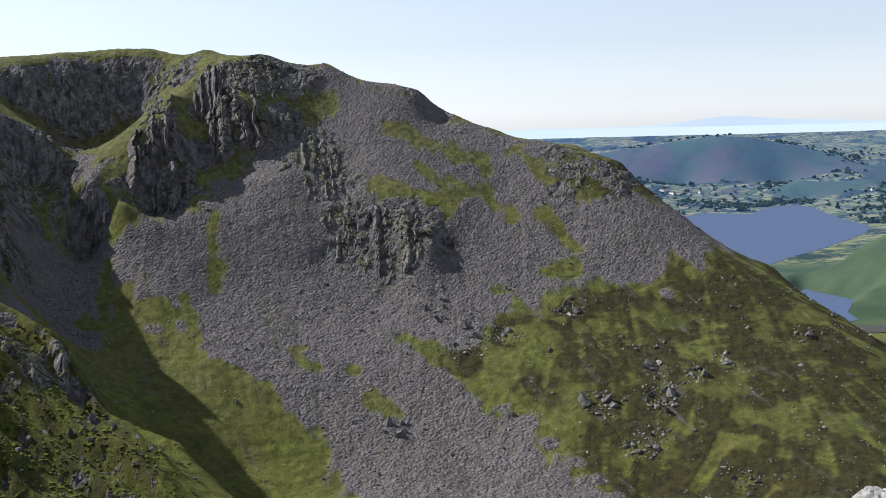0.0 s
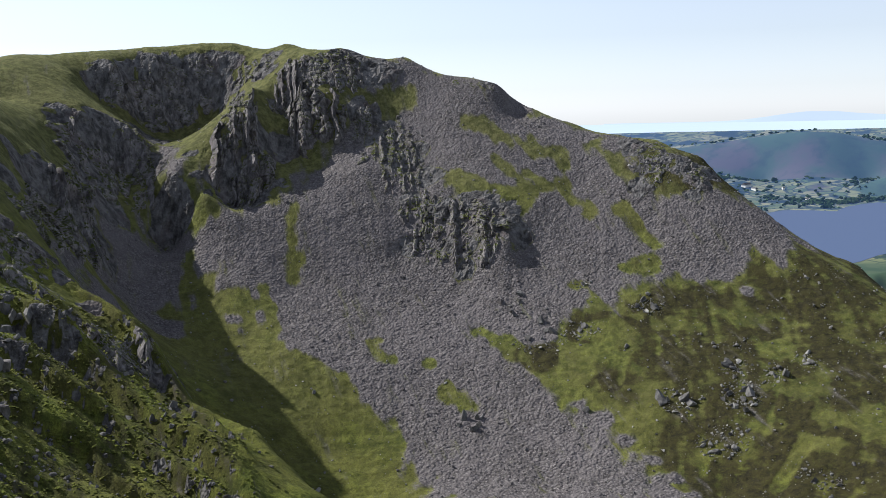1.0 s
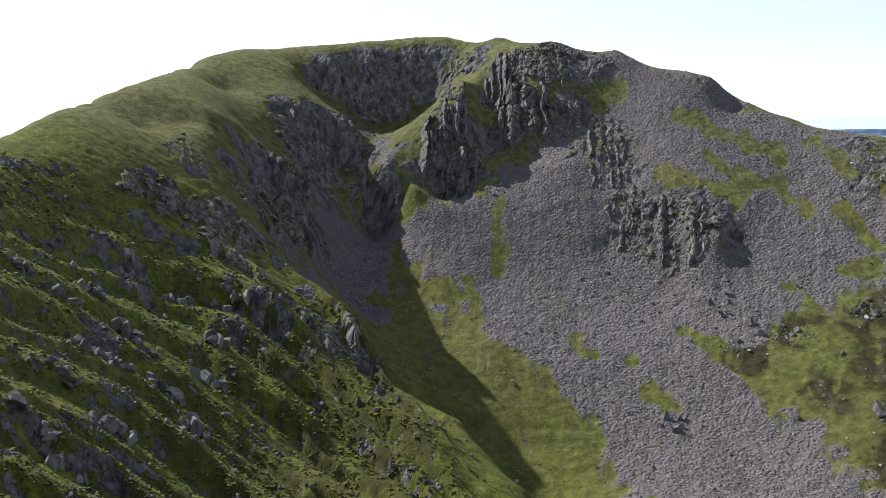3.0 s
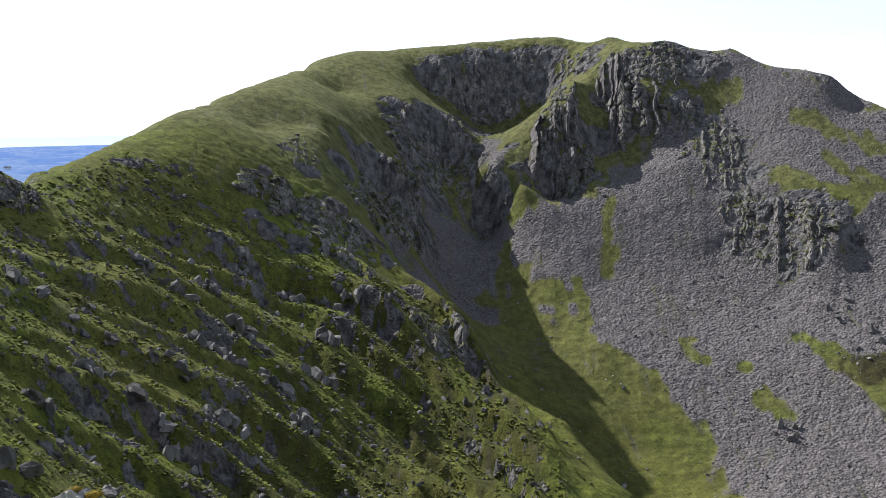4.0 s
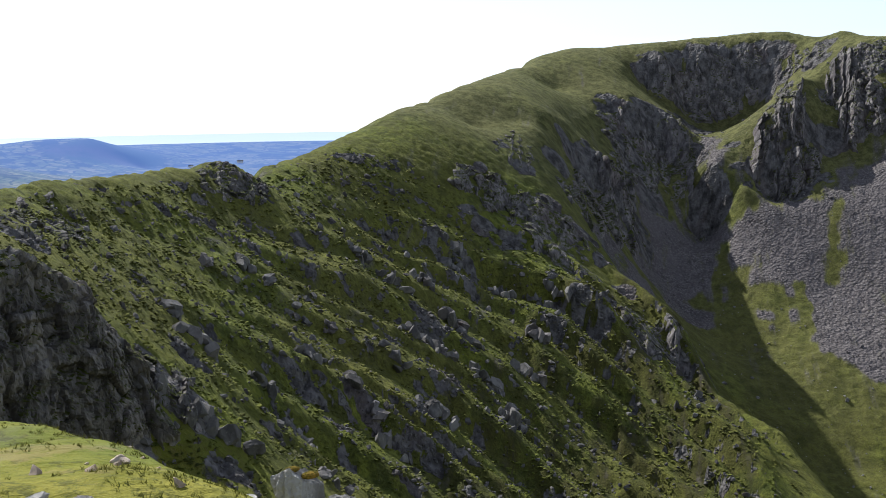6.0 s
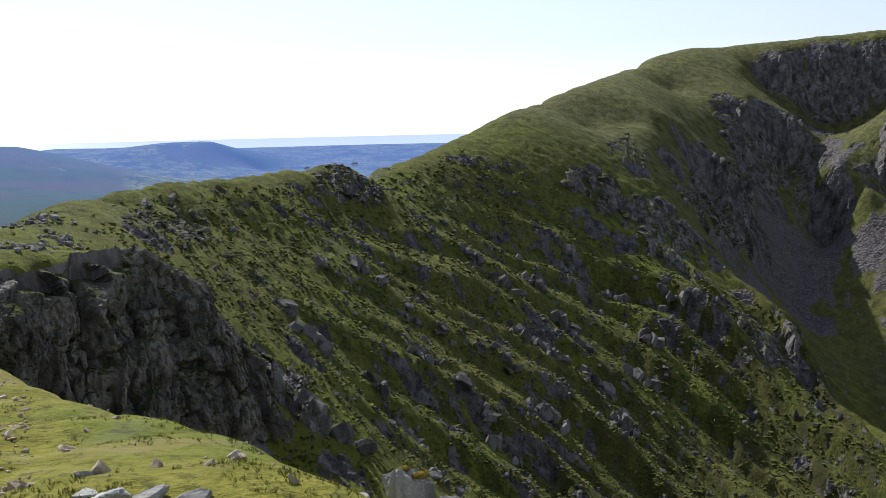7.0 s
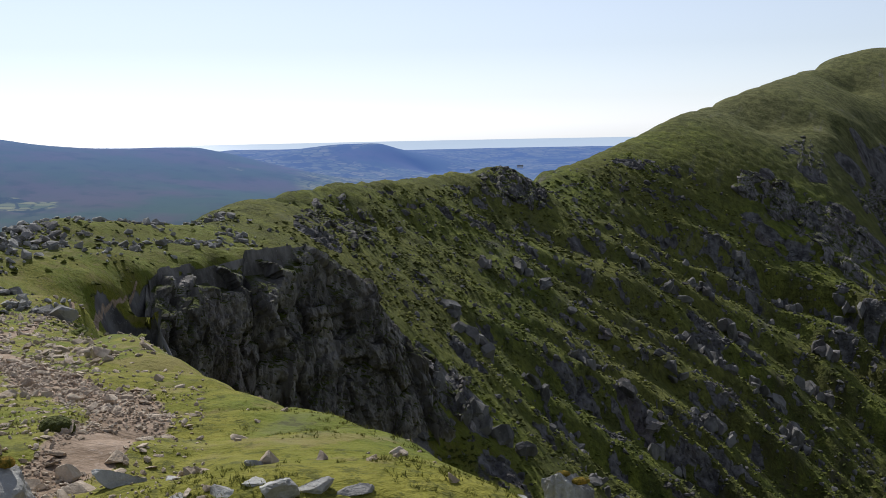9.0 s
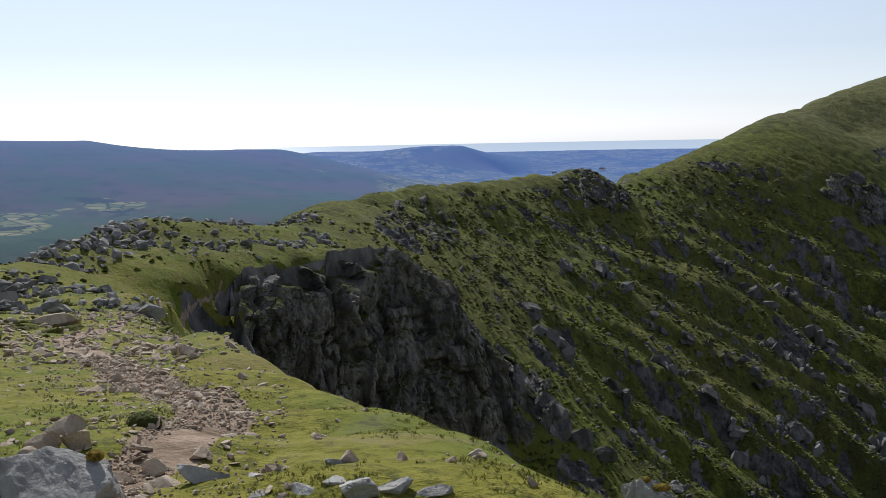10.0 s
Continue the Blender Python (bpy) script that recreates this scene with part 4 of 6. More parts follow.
# ribs run down the steep slope: a rocky side towards the corrie mouth, a grassy back
across = gy + 0.018 * np.clip(gx + 24, -70, 80) ** 2 + 9 * w_low + 3.5 * w_mid
rib_break = fbm(np.stack([gx * 0.035, across * 0.02, np.full(len(gx), 5.5)], 1), 3, 0.55)
rib_up, rake = np.zeros(len(gx)), np.zeros(len(gx))
for at_, high_, face_, back_ in RIBS:
    d_ = across - at_
    k_ = np.clip(0.62 + 0.9 * rib_break, 0.1, 1.15)
    rib_up += high_ * k_ * smooth(d_, -face_, 0) * (1 - smooth(d_, 0, back_))
    rake = np.maximum(rake, k_ * smooth(d_, -face_ - 3, -face_ + 1) * (1 - smooth(d_, -1, 2.5)))
n_stone = fbm(P0 * np.array([0.22, 0.22, 0.12]) + 40, 4, 0.6)
rock = np.maximum(rock, slope_zone * smooth(0.62 * rake + n_stone, 0.5, 0.64))
_in = 60 * smooth(gaz, 12, 18)
face = smooth(gaz, -3, 1) * smooth(gr, 318 - _in, 345 - _in) * (1 - smooth(gr, 640, 700))
# noise drawn out along the fall of the ground, as stones and grass run on a scree
stream, stream_fine = np.zeros(len(gx)), np.zeros(len(gx))
_k = np.where((gaz > -12) & (gaz < 50) & (gr > 255) & (gr < 680))[0]
_ns = softened(nrm[:, 0], 12, 12), softened(nrm[:, 1], 12, 12)
_fall = np.stack(_ns, 1)[_k]
_fall /= np.linalg.norm(_fall, axis=1, keepdims=True) + 1e-6
_p = P0[_k] * (1, 1, 0.0)
for q_ in np.linspace(-1, 1, 9):
    _s = _p.copy()
    _s[:, :2] += _fall * q_ * 32
    stream[_k] += perlin(_s / 9.0 + 3.1) / 9 * 2.6
    _s[:, :2] = _p[:, :2] + _fall * q_ * 11
    stream_fine[_k] += perlin(_s / 2.6 + 8.7) / 9 * 2.6
turf = blobs(P0, TURF_FACE, ragged, 1.1)
for line_, wide_ in STRIPS:
    turf = np.maximum(turf, 1 - smooth(line_distance(gx, gy, line_) / wide_ + 0.8 * stream + 0.5 * stream_fine + 0.7 * w_mid, 0.45, 1.35))
heath_in = np.maximum(blobs(P0, HEATHS, ragged, 1.1), smooth(gaz + 14 * w_low, 28, 36) * smooth(gr, 150, 300) * (gr < 1500))
score = 0.62 - shore_distance(gx, gy, SCREE_EDGE) / 26 + 0.35 * blobs(P0, SCREES_STREAK + SCREES_RIGHT, 0.5 * ragged, 1.2)
score = np.clip(score, -0.3, 1.0) + 0.25 * streak + 0.6 * stream + 0.35 * stream_fine + 0.3 * w_mid - 1.1 * turf - 0.12 * heath_in
score = np.maximum(score, 1.1 * blobs(P0, SCREES_STREAK + SCREES_LOWER, 0.5 * ragged + 0.6 * stream, 1.0) + 0.45 * stream + 0.2 * stream_fine - 0.35 - turf)
scree = smooth(score, 0.15, 0.6) * face
scree = np.maximum(scree, smooth(1.1 * blobs(P0, SCREES_SHADE, 0.5 * ragged, 1.2) + 0.5 * w_mid + 0.35 * streak, 0.35, 0.75) * (gr > 300))


scree = softened(scree, 1, 1) * (1 - rock)
heath = heath_in * (1 - 0.55 * blobs(P0, TURF_BRIGHT, ragged, 1.3)) * smooth(0.6 * w_mid + 0.3 * streak + 0.55 * stream + 0.5 * stream_fine + 0.22, -0.4, 0.45) * (1 - scree)
# heather also thickened on the lower slope to paint in its shade
heath = np.maximum(heath, 0.5 * slope_zone * smooth(-gz + 25 * w_low, 28, 62) * smooth(w_mid + 0.4 * rake + 0.25, -0.2, 0.3))
trail_gap = line_distance(gx, gy, TRAIL)
trail_wide = np.interp(gr, [4, 7, 14, 30, 50, 120], [0.10, 0.2, 0.5, 0.40, 0.12, 0.08])
trail = (1 - smooth(trail_gap + 0.2 * fbm(P0 * 1.7, 3) * np.minimum(trail_wide * 3, 1), trail_wide * 0.7, trail_wide * 1.5)) * (gr < 180)
dirt_gap = line_distance(gx, gy, DIRT)
trail = np.maximum(trail, 1 - smooth(dirt_gap + 0.1 * fbm(P0 * 3.0, 3), 0.12, 0.24))

dry = smooth(gr + 60 * w_low, 280, 380) * (0.5 + 0.5 * smooth(gz + 20 * w_low, -50, -12)) * (1 - slope_zone)
lawn = 1 - smooth(gr + 40 * w_low, 60, 130)

# crags push out in cracked blocks and ribs; turf is tussocky
push = np.zeros(len(gx))
for lo, hi, s, amp in ((40, 120, 4.5, 0.16), (120, 340, 4.5, 0.17), (340, 1000, 11.0, 0.24)):
    k = np.where((gr > lo) & (gr <= hi) & (rock > 0.02))[0]
    q = P0[k] / np.array([s, s, s * 2.4])
    q = q + 0.22 * np.stack([fbm(q * 1.7 + 9 * j, 3) for j in range(3)], 1)
    v1, c1 = blocks(q)
    v2, c2 = blocks(q * 2.7 + 5, 31)
    push[k] = rock[k] * s * amp * (0.8 * v1 + 0.42 * v2 - 0.35 * c1 - 0.16 * c2 + 0.1)
push *= 1 - 0.55 * smooth(gr, 320, 360)
near_crag = smooth(gr, 60, 66) * (1 - smooth(gr, 112, 120)) * smooth(gaz, -46, -43) * (1 - smooth(gaz, -24, -21))
push = push * (1 - near_crag) - 0.9 * near_crag * softened(smooth(steep, 0.4, 0.6), 2, 4)
P1 = P0 + nrm * np.array([1, 1, 0.5]) * push[:, None]
crest_calm = 1 - 0.7 * smooth(gr, 430, 480) * smooth(P0[:, 2], -5, 12)
tuft = rib_up * (1 + 0.8 * smooth(-gz, 28, 60)) * slope_zone * smooth(gr, 90, 140) * smooth(-gz, 14, 38) * (1 - 0.5 * smooth(gr, 330, 350))
tuft += 0.8 * fbm(P0 / 26, 3) * smooth(gr, 25, 140) * crest_calm
tuft += 0.6 * fbm(P0 / np.array([7.0, 4.0, 6.0]), 4, 0.6) * smooth(gr, 15, 90) * (1 - 0.6 * rock) * crest_calm
# clumps of grass, steep on the side that falls away
clumps = fbm(P0 / np.array([3.2, 2.4, 3.0]), 3, 0.6, True)
tuft += 0.55 * clumps * slope_zone * (1 - rock) * smooth(gr, 60, 150)
tuft += 0.5 * stream * face * (1 - scree) + 0.35 * stream_fine * face
P1[:, 2] += tuft + (0.085 * fbm(P0 / 0.9, 4) - 0.03 * trail) * (gr < 140) * smooth(gr, 1.5, 4)
rough_scree = scree * 0.25 * fbm(P0 / 2.2, 3, 0.7)
P1[:, 2] += rough_scree * (gr > 100)
ground_mesh = sheet_mesh("ground", P1[:, 0], P1[:, 1], P1[:, 2], ROWS, COLS, (0, 0, 0.0))
for nm, v in (("rock", rock), ("scree", scree), ("heath", heath), ("trail", trail), ("lawn", lawn), ("dry", dry)):
    give(ground_mesh, nm, v)
_hard = (rock > 0.4).reshape(ROWS, COLS)[:-1].ravel()
_flag = np.ones(len(ground_mesh.polygons), bool)
_flag[:len(_hard)] = ~_hard
ground_mesh.polygons.foreach_set("use_smooth", _flag)
ground_mesh.materials.append(GROUND)
ground = tagged(new("ground", ground_mesh), "steep grassy fellside with grey crags, scree and heather", "ground", kind="structure")

# ---- far country ----
LAKE_LEVEL = -300.0
LAKE_SHORE = [(1817, 2648), (1898, 2582), (1983, 2628), (2046, 2577), (2084, 2522), (2185, 2607), (2281, 2656), (2374, 2686), (2370, 2581), (2240, 2371),
              (2160, 2224), (2099, 2083), (1998, 1991), (1835, 1888), (1730, 1830), (1633, 1776), (1534, 1733), (1445, 1680), (1313, 1636), (1274, 1858)]
TARN_SHORE = [(1280, 1417), (1274, 1371), (1273, 1319), (1270, 1289), (1230, 1253), (1183, 1214), (1151, 1160), (1098, 1148), (1116, 1212), (1195, 1336)]


FAZ, FRR = bearings(0.2, 80), np.concatenate([np.geomspace(1590, 3000, 70)[:-1], np.linspace(3000, 4835, 170)])
fx, fy = (FRR[:, None] * np.sin(FAZ)[None]).ravel(), (FRR[:, None] * np.cos(FAZ)[None]).ravel()
fr = np.hypot(fx, fy)
fz = base_height(fx, fy) - 2.0 * (fr < 1601)
faz = np.degrees(np.arctan2(fx, fy))
fp = np.stack([fx, fy, fz], 1)
fz = fz + fbm(fp / 500, 4) * 8 * smooth(fr, 1650, 2200) * (1 - smooth(fr, 4300, 4800))
for shore in (LAKE_SHORE, TARN_SHORE):
    d = shore_distance(fx, fy, shore)
    fz = np.where(d < 0, LAKE_LEVEL - 6 + 5 * smooth(d, -60, 0), fz + (np.clip(fz, LAKE_LEVEL + 0.02 * d, LAKE_LEVEL + 0.7 * d) - fz) * (1 - smooth(d, 60, 300)))
far_mesh = sheet_mesh("backdrop", fx, fy, fz, len(FRR), len(FAZ))
fn = grid_normals(fx, fy, fz, len(FRR), len(FAZ))
moor = np.maximum(smooth(1 - fn[:, 2], 0.012, 0.045), (1 - smooth(faz, -33, -28)) * (1 - smooth(fr, 3300, 3600)) * smooth(fbm(fp / 330, 4) + 0.25 * smooth(fr, 2300, 2700), -0.32, -0.1))
give(far_mesh, "moor", moor)
give(far_mesh, "green", smooth(faz, 37, 40) * (1 - smooth(fr, 2150, 2300)) * (1 - smooth(faz, 60, 70)))
# amount of painted haze: grows with range, and more towards the sun
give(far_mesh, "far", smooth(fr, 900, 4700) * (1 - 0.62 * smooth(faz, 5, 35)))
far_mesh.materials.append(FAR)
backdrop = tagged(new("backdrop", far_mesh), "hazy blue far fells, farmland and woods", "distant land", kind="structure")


def water_sheet(name, shore, level, mat, label):
    bm = bmesh.new()
    bm.faces.new([bm.verts.new((x, y, level)) for x, y in shore])
    bmesh.ops.triangulate(bm, faces=bm.faces[:])
    me = bpy.data.meshes.new(name)
    bm.to_mesh(me)
    me.materials.append(mat)
    return tagged(new(name, me), label, "water", kind="structure")


water_sheet("water", LAKE_SHORE, LAKE_LEVEL, LAKE, "calm blue lake far below between fells")
water_sheet("water", TARN_SHORE, LAKE_LEVEL, LAKE, "small blue lake at the foot of a green fell")
# sea ring, its pale haze painted as glow
_a = np.linspace(0, 2 * np.pi, 241)[:-1]
_sea = np.concatenate([np.stack([r * np.sin(_a), r * np.cos(_a), np.full(240, h)], 1) for r, h in ((4780, -125.0), (4880, -100.0), (4960, -66.0))])
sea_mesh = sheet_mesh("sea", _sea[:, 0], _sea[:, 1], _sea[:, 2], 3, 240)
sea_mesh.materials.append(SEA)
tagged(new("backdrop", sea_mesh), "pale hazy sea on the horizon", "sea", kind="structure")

# hills of another shore, almost lost in haze that is painted as emission
_b = np.radians(np.linspace(28, 50, 89))
_top = -62 + 34 * np.exp(-((np.degrees(_b) - 38.3) / 2.6) ** 2) + 14 * np.exp(-((np.degrees(_b) - 42.5) / 3.5) ** 2) + 2.5 * fbm(np.stack([_b * 60, _b * 0, _b * 0], 1), 3)
_co = np.concatenate([np.stack([r * np.sin(_b), r * np.cos(_b), h], 1) for r, h in ((4962, np.full(89, -68.0)), (4975, _top), (4990, np.full(89, -70.0)))])
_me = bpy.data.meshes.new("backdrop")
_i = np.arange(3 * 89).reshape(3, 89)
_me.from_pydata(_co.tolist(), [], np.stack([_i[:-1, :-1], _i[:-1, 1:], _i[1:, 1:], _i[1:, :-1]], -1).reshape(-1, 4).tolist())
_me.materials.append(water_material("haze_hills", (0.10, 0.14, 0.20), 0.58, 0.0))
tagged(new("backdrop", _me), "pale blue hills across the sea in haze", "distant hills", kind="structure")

# ---- crags: walls of cracked blocks set into the fellside ----
def crag_material(name, dark, light, ledge=0.5):
    m = Nodes(name)
    p = m.place()
    c = rock_colour(m, p, dark, light)
    up = m.put("SeparateXYZ")
    m.wire(m.put("NewGeometry").outputs["Normal"], up.inputs[0])
    turf_here = m.math("MULTIPLY", m.span(up.outputs[2], ledge, ledge + 0.2), m.span(m.noise(p, 0.4, 4), 0.38, 0.55))
    c = m.mix(turf_here, c, (0.055, 0.064, 0.012))
    h = m.math("ADD", m.noise(m.scaled(p, (1, 1, 0.4)), 1.1, 6, 0.65), m.math("MULTIPLY", m.cells(m.scaled(p, (1, 1, 0.35)), 0.8), -0.5))
    m.bump(h, 0.8, 0.7)
    return m.done(c, 0.9)


CRAG = crag_material("crag_rock", (0.075, 0.068, 0.068), (0.235, 0.215, 0.210), 0.55)
# near cliff's copy of the crag rock, lightened in place of skylight
SHADE_CRAG = crag_material("shade_crag_rock", (0.080, 0.073, 0.066), (0.250, 0.230, 0.210), 0.55)


def along(line, u):
    """Points along a brow or foot line at u from 0 to 1, rounded a little."""
    q = np.array(line, float)
    t = u * (len(q) - 1)
    i = np.clip(t.astype(int), 0, len(q) - 2)
    f = (t - i)[:, None]
    f = f * 0.5 + 0.5 * f * f * (3 - 2 * f)
    return q[i] * (1 - f) + q[i + 1] * f


def dice(i, k=0):
    """A number from -1 to 1 for each cell i."""
    i = np.asarray(i, np.int64)
    return _perm[_perm[(i + 37 * k) & 255] + ((i // 256 + k * 11) & 255)] / 127.5 - 1


def cells_along(s, k):
    """Uneven cells along a line: which, and the place in it from 0 to 1."""
    i = np.floor(s).astype(np.int64)
    i = np.where(s < i + 0.38 * dice(i, k), i - 1, i)
    i = np.where(s >= i + 1 + 0.38 * dice(i + 1, k), i + 1, i)
    a, b = i + 0.38 * dice(i, k), i + 1 + 0.38 * dice(i + 1, k)
    return i, np.clip((s - a) / (b - a), 0, 1)


def pillars(s, h, tall, k):
    """Relief of upright jointed rock: columns side by side, each broken into blocks that step back upwards."""
    i, f = cells_along(s, k)
    j, g = cells_along(h / tall * (1 + 0.3 * dice(i, k + 1)) + 7.3 * dice(i, k + 2), k + 3)
    c = i * 61 + j * 7
    out = 0.55 * dice(i, k + 4) + 0.9 * dice(i, k + 5) * (f - 0.5) + 0.38 * dice(c, k + 6) + 0.5 * dice(c, k + 7) * (f - 0.5) + 0.35 * (0.5 - g)
    crack = 1 - smooth(np.minimum(f, 1 - f), 0.0, 0.11)
    gap = 1 - smooth(np.minimum(g, 1 - g), 0.0, 0.07)
    return out - 0.5 * crack - 0.16 * gap * (dice(c, k + 8) > -0.2)


def sheet_height(x, y):
    """Heights of the finished ground sheet at plan points."""
    fa = np.clip(np.interp(np.arctan2(x, y), AZ[:FINE], np.arange(FINE)), 0, FINE - 1.001)
    fr_ = np.interp(np.hypot(x, y), RR, np.arange(ROWS))
    i, j = fr_.astype(int), fa.astype(int)
    u, v, z = fr_ - i, fa - j, P1[:, 2].reshape(ROWS, COLS)
    return (z[i, j] * (1 - v) + z[i, j + 1] * v) * (1 - u) + (z[i + 1, j] * (1 - v) + z[i + 1, j + 1] * v) * u


FINE = int((51 + 54) / 0.125)


def crag_wall(brow, foot, step, block, label, bulge=0.35, rough=0.55, prow=0.8, tall=3.0, seed=0, mat=CRAG, sink=0.6, lean=0.12, ragged_rim=1.0, crown=0.0):
    """A rock wall that stands out of the ground between two lines, in upright jointed columns; its rim dives into the ground."""
    b, f = np.array(brow, float), np.array(foot, float)
    draped = b.shape[1] == 2
    if draped:
        b, f = (np.column_stack([q, sheet_height(q[:, 0], q[:, 1])]) for q in (b, f))
    wide = 0.5 * (np.linalg.norm(np.diff(b, axis=0), axis=1).sum() + np.linalg.norm(np.diff(f, axis=0), axis=1).sum())
    high = np.linalg.norm(b.mean(0) - f.mean(0))
    nu, nv = int(wide / step) + 2, int(high * 1.15 / step) + 2
    u, v = np.linspace(0, 1, nu), np.linspace(-0.08, 1.08, nv)
    pb, pf = along(b, u), along(f, u)
    g = pb[None] * (1 - v)[:, None, None] + pf[None] * v[:, None, None]
    if draped:
        g[..., 2] = sheet_height(g[..., 0].ravel(), g[..., 1].ravel()).reshape(nv, nu)
    out = (pf - pb) * (1, 1, 0)
    across_ = np.cross((0, 0, 1), np.gradient(0.5 * (pb + pf), axis=0))
    across_ *= np.sign((across_ * out).sum(1).mean())
    out = out / np.linalg.norm(out, axis=1, keepdims=True) + across_ / np.linalg.norm(across_, axis=1, keepdims=True)
    span_ = max(3, nu // 4)
    pad = np.pad(out, ((span_, span_), (0, 0)), "edge")
    out = np.stack([np.convolve(pad[:, c], np.ones(2 * span_ + 1), "valid") for c in range(3)], 1)
    out /= np.linalg.norm(out, axis=1, keepdims=True)
    n = np.tile(out, (nv, 1)) + (0, 0, 0.3)
    p = g.reshape(-1, 3)
    uu, vv = np.tile(u, nv), np.repeat(v, nu)
    h = p[:, 2]
    wob = fbm(p / (block * 2.2) + seed, 3)
    s_ = uu * wide + lean * h + 1.3 * block * wob + 0.35 * block * fbm(p / (block * 0.7) + 5 * seed, 2)
    i0, f0 = cells_along(s_ / (block * 2.7), seed + 40)
    ridge = (1 - np.abs(2 * f0 - 1)) * (0.65 + 0.35 * dice(i0, seed + 41)) - 0.35
    i1, _ = cells_along(s_ / block, seed + 3)
    top = 0.11 * ragged_rim * (dice(i1, seed + 9) + 0.8 * dice(i0, seed + 12)) + 0.12 * wob
    rim = smooth(np.minimum(uu, 1 - uu) + 0.12 * wob, 0.0, 0.16) * smooth(vv + top, -0.02, 0.07) * smooth(1.05 - vv + 0.8 * top, 0.0, 0.3)
    q = p / (block * np.array([1.2, 1.2, 1.5])) + 0.2 * wob[:, None]
    v1, c1 = blocks(q, seed)
    v2, c2 = blocks(q * 2.4 + 5, seed + 31)
    p[:, 2] += crown * block * (0.6 * dice(i1, seed + 15) + dice(i0, seed + 16)) * smooth(0.3 - vv, 0.0, 0.3)
    off = block * (bulge + prow * ridge + rough * (0.75 * pillars(s_ / block, h / block, tall, seed + 3) + 0.7 * v1 - 0.3 * c1
                   + 0.3 * pillars(s_ / block / 0.45 + 3, h / block / 0.45, tall * 0.7, seed + 23) + 0.2 * v2 - 0.1 * c2 + 0.35 * wob)
                   + 0.1 * fbm(p / (block * 0.2) + seed, 2))
    p = p + n * (off * rim - sink * block * (1 - rim))[:, None]
    i = np.arange(nu * nv).reshape(nv, nu)
    root = tagged(new("crag"), label, "crag", "crags of the fellside")
    root.location = p.reshape(nv, nu, 3)[-1].mean(0)
    cuts = np.linspace(0, nu - 1, max(3, int(wide / (block * 2.6)) + 1)).astype(int)
    p = p - np.array(root.location)
    for a, c in zip(cuts, cuts[1:]):
        j = i[:, a:c + 1]
        k = np.arange(j.size).reshape(j.shape)
        me = bpy.data.meshes.new("rock_rib")
        me.from_pydata(p[j.ravel()].tolist(), [], np.stack([k[:-1, :-1], k[1:, :-1], k[1:, 1:], k[:-1, 1:]], -1).reshape(-1, 4).tolist())
        me.materials.append(mat)
        me.shade_flat()
        new("rock_rib", me).parent = root
    return root


crag_wall(CRAG_TOP[1:], CRAG_FOOT[1:], 0.15, 2.0, "dark grey cliff of cracked upright rock ribs below a grassy brow", 0.55, 0.42, 1.0, 2.8, 1, SHADE_CRAG, 0.35, 0.03, 0.7, 0.16)
crag_wall(GULLY_TOP, GULLY_FOOT, 0.3, 2.0, "shaded broken crag in a gully of the ridge", 0.0, 0.4, 0.5, 1.4, 24)
crag_wall(SLABS_TOP, SLABS_FOOT, 0.25, 2.0, "broken grey slabs on steep turf", 0.2, 0.5, 0.7, 1.6, 25)
crag_wall(KNOLL_TOP, KNOLL_FOOT, 0.35, 2.0, "rocky knoll on the grassy ridge crest", 0.25, 0.45, 0.5, 1.2, 26)
crag_wall(UPPER_HEAD_TOP, UPPER_HEAD_FOOT, 0.5, 4.5, "long shaded rock wall under the summit plateau", 0.2, 0.23, 0.53, 1.5, 2)
crag_wall(MID_HEAD_TOP, MID_HEAD_FOOT, 0.6, 5.0, "high shaded rock wall at the head of the corrie", 0.2, 0.23, 0.66, 1.5, 3)
crag_wall(LIP_WALL_TOP, LIP_WALL_FOOT, 0.6, 4.5, "dark shaded cliff below a stony shelf", 0.2, 0.25, 0.66, 1.5, 4)
crag_wall(WEST_RIB_TOP, WEST_RIB_FOOT, 0.35, 4.2, "tall grey-brown rock buttress over scree", 0.5, 0.34, 1.45, 1.7, 5)
crag_wall(WEST_FOOT_TOP, WEST_FOOT_FOOT, 0.35, 3.2, "stepped foot of a rock buttress standing in scree", 0.6, 0.34, 1.45, 1.6, 6)
crag_wall(MID_RIB_TOP, MID_RIB_FOOT, 0.35, 4.0, "ribbed rock buttress with a sunlit edge", 0.6, 0.34, 1.45, 1.7, 7)
crag_wall(MID_EDGE_TOP, MID_EDGE_FOOT, 0.35, 3.0, "narrow pale rock rib beside a gully", 0.6, 0.34, 1.31, 1.6, 8)
crag_wall(TOP_CRAG_TOP, TOP_CRAG_FOOT, 0.4, 3.0, "grey crag on the skyline above grassy ledges", 0.4, 0.31, 1.05, 1.5, 9)
crag_wall(TOP_LEFT_TOP, TOP_LEFT_FOOT, 0.4, 2.4, "broken rock steps below the summit turf", 0.2, 0.28, 0.91, 1.1, 10)
crag_wall(GULLY_RIB_TOP, GULLY_RIB_FOOT, 0.4, 2.4, "small crag on a grassy rib", 0.2, 0.28, 0.91, 1.1, 11)
crag_wall(STEP_CRAG_TOP, STEP_CRAG_FOOT, 0.35, 2.4, "short rock step above a scree chute", 0.3, 0.31, 0.91, 1.3, 12)
crag_wall(HIGH_CRAG_TOP, HIGH_CRAG_FOOT, 0.4, 2.6, "broken crag beside a scree chute", 0.2, 0.31, 1.05, 1.4, 13)
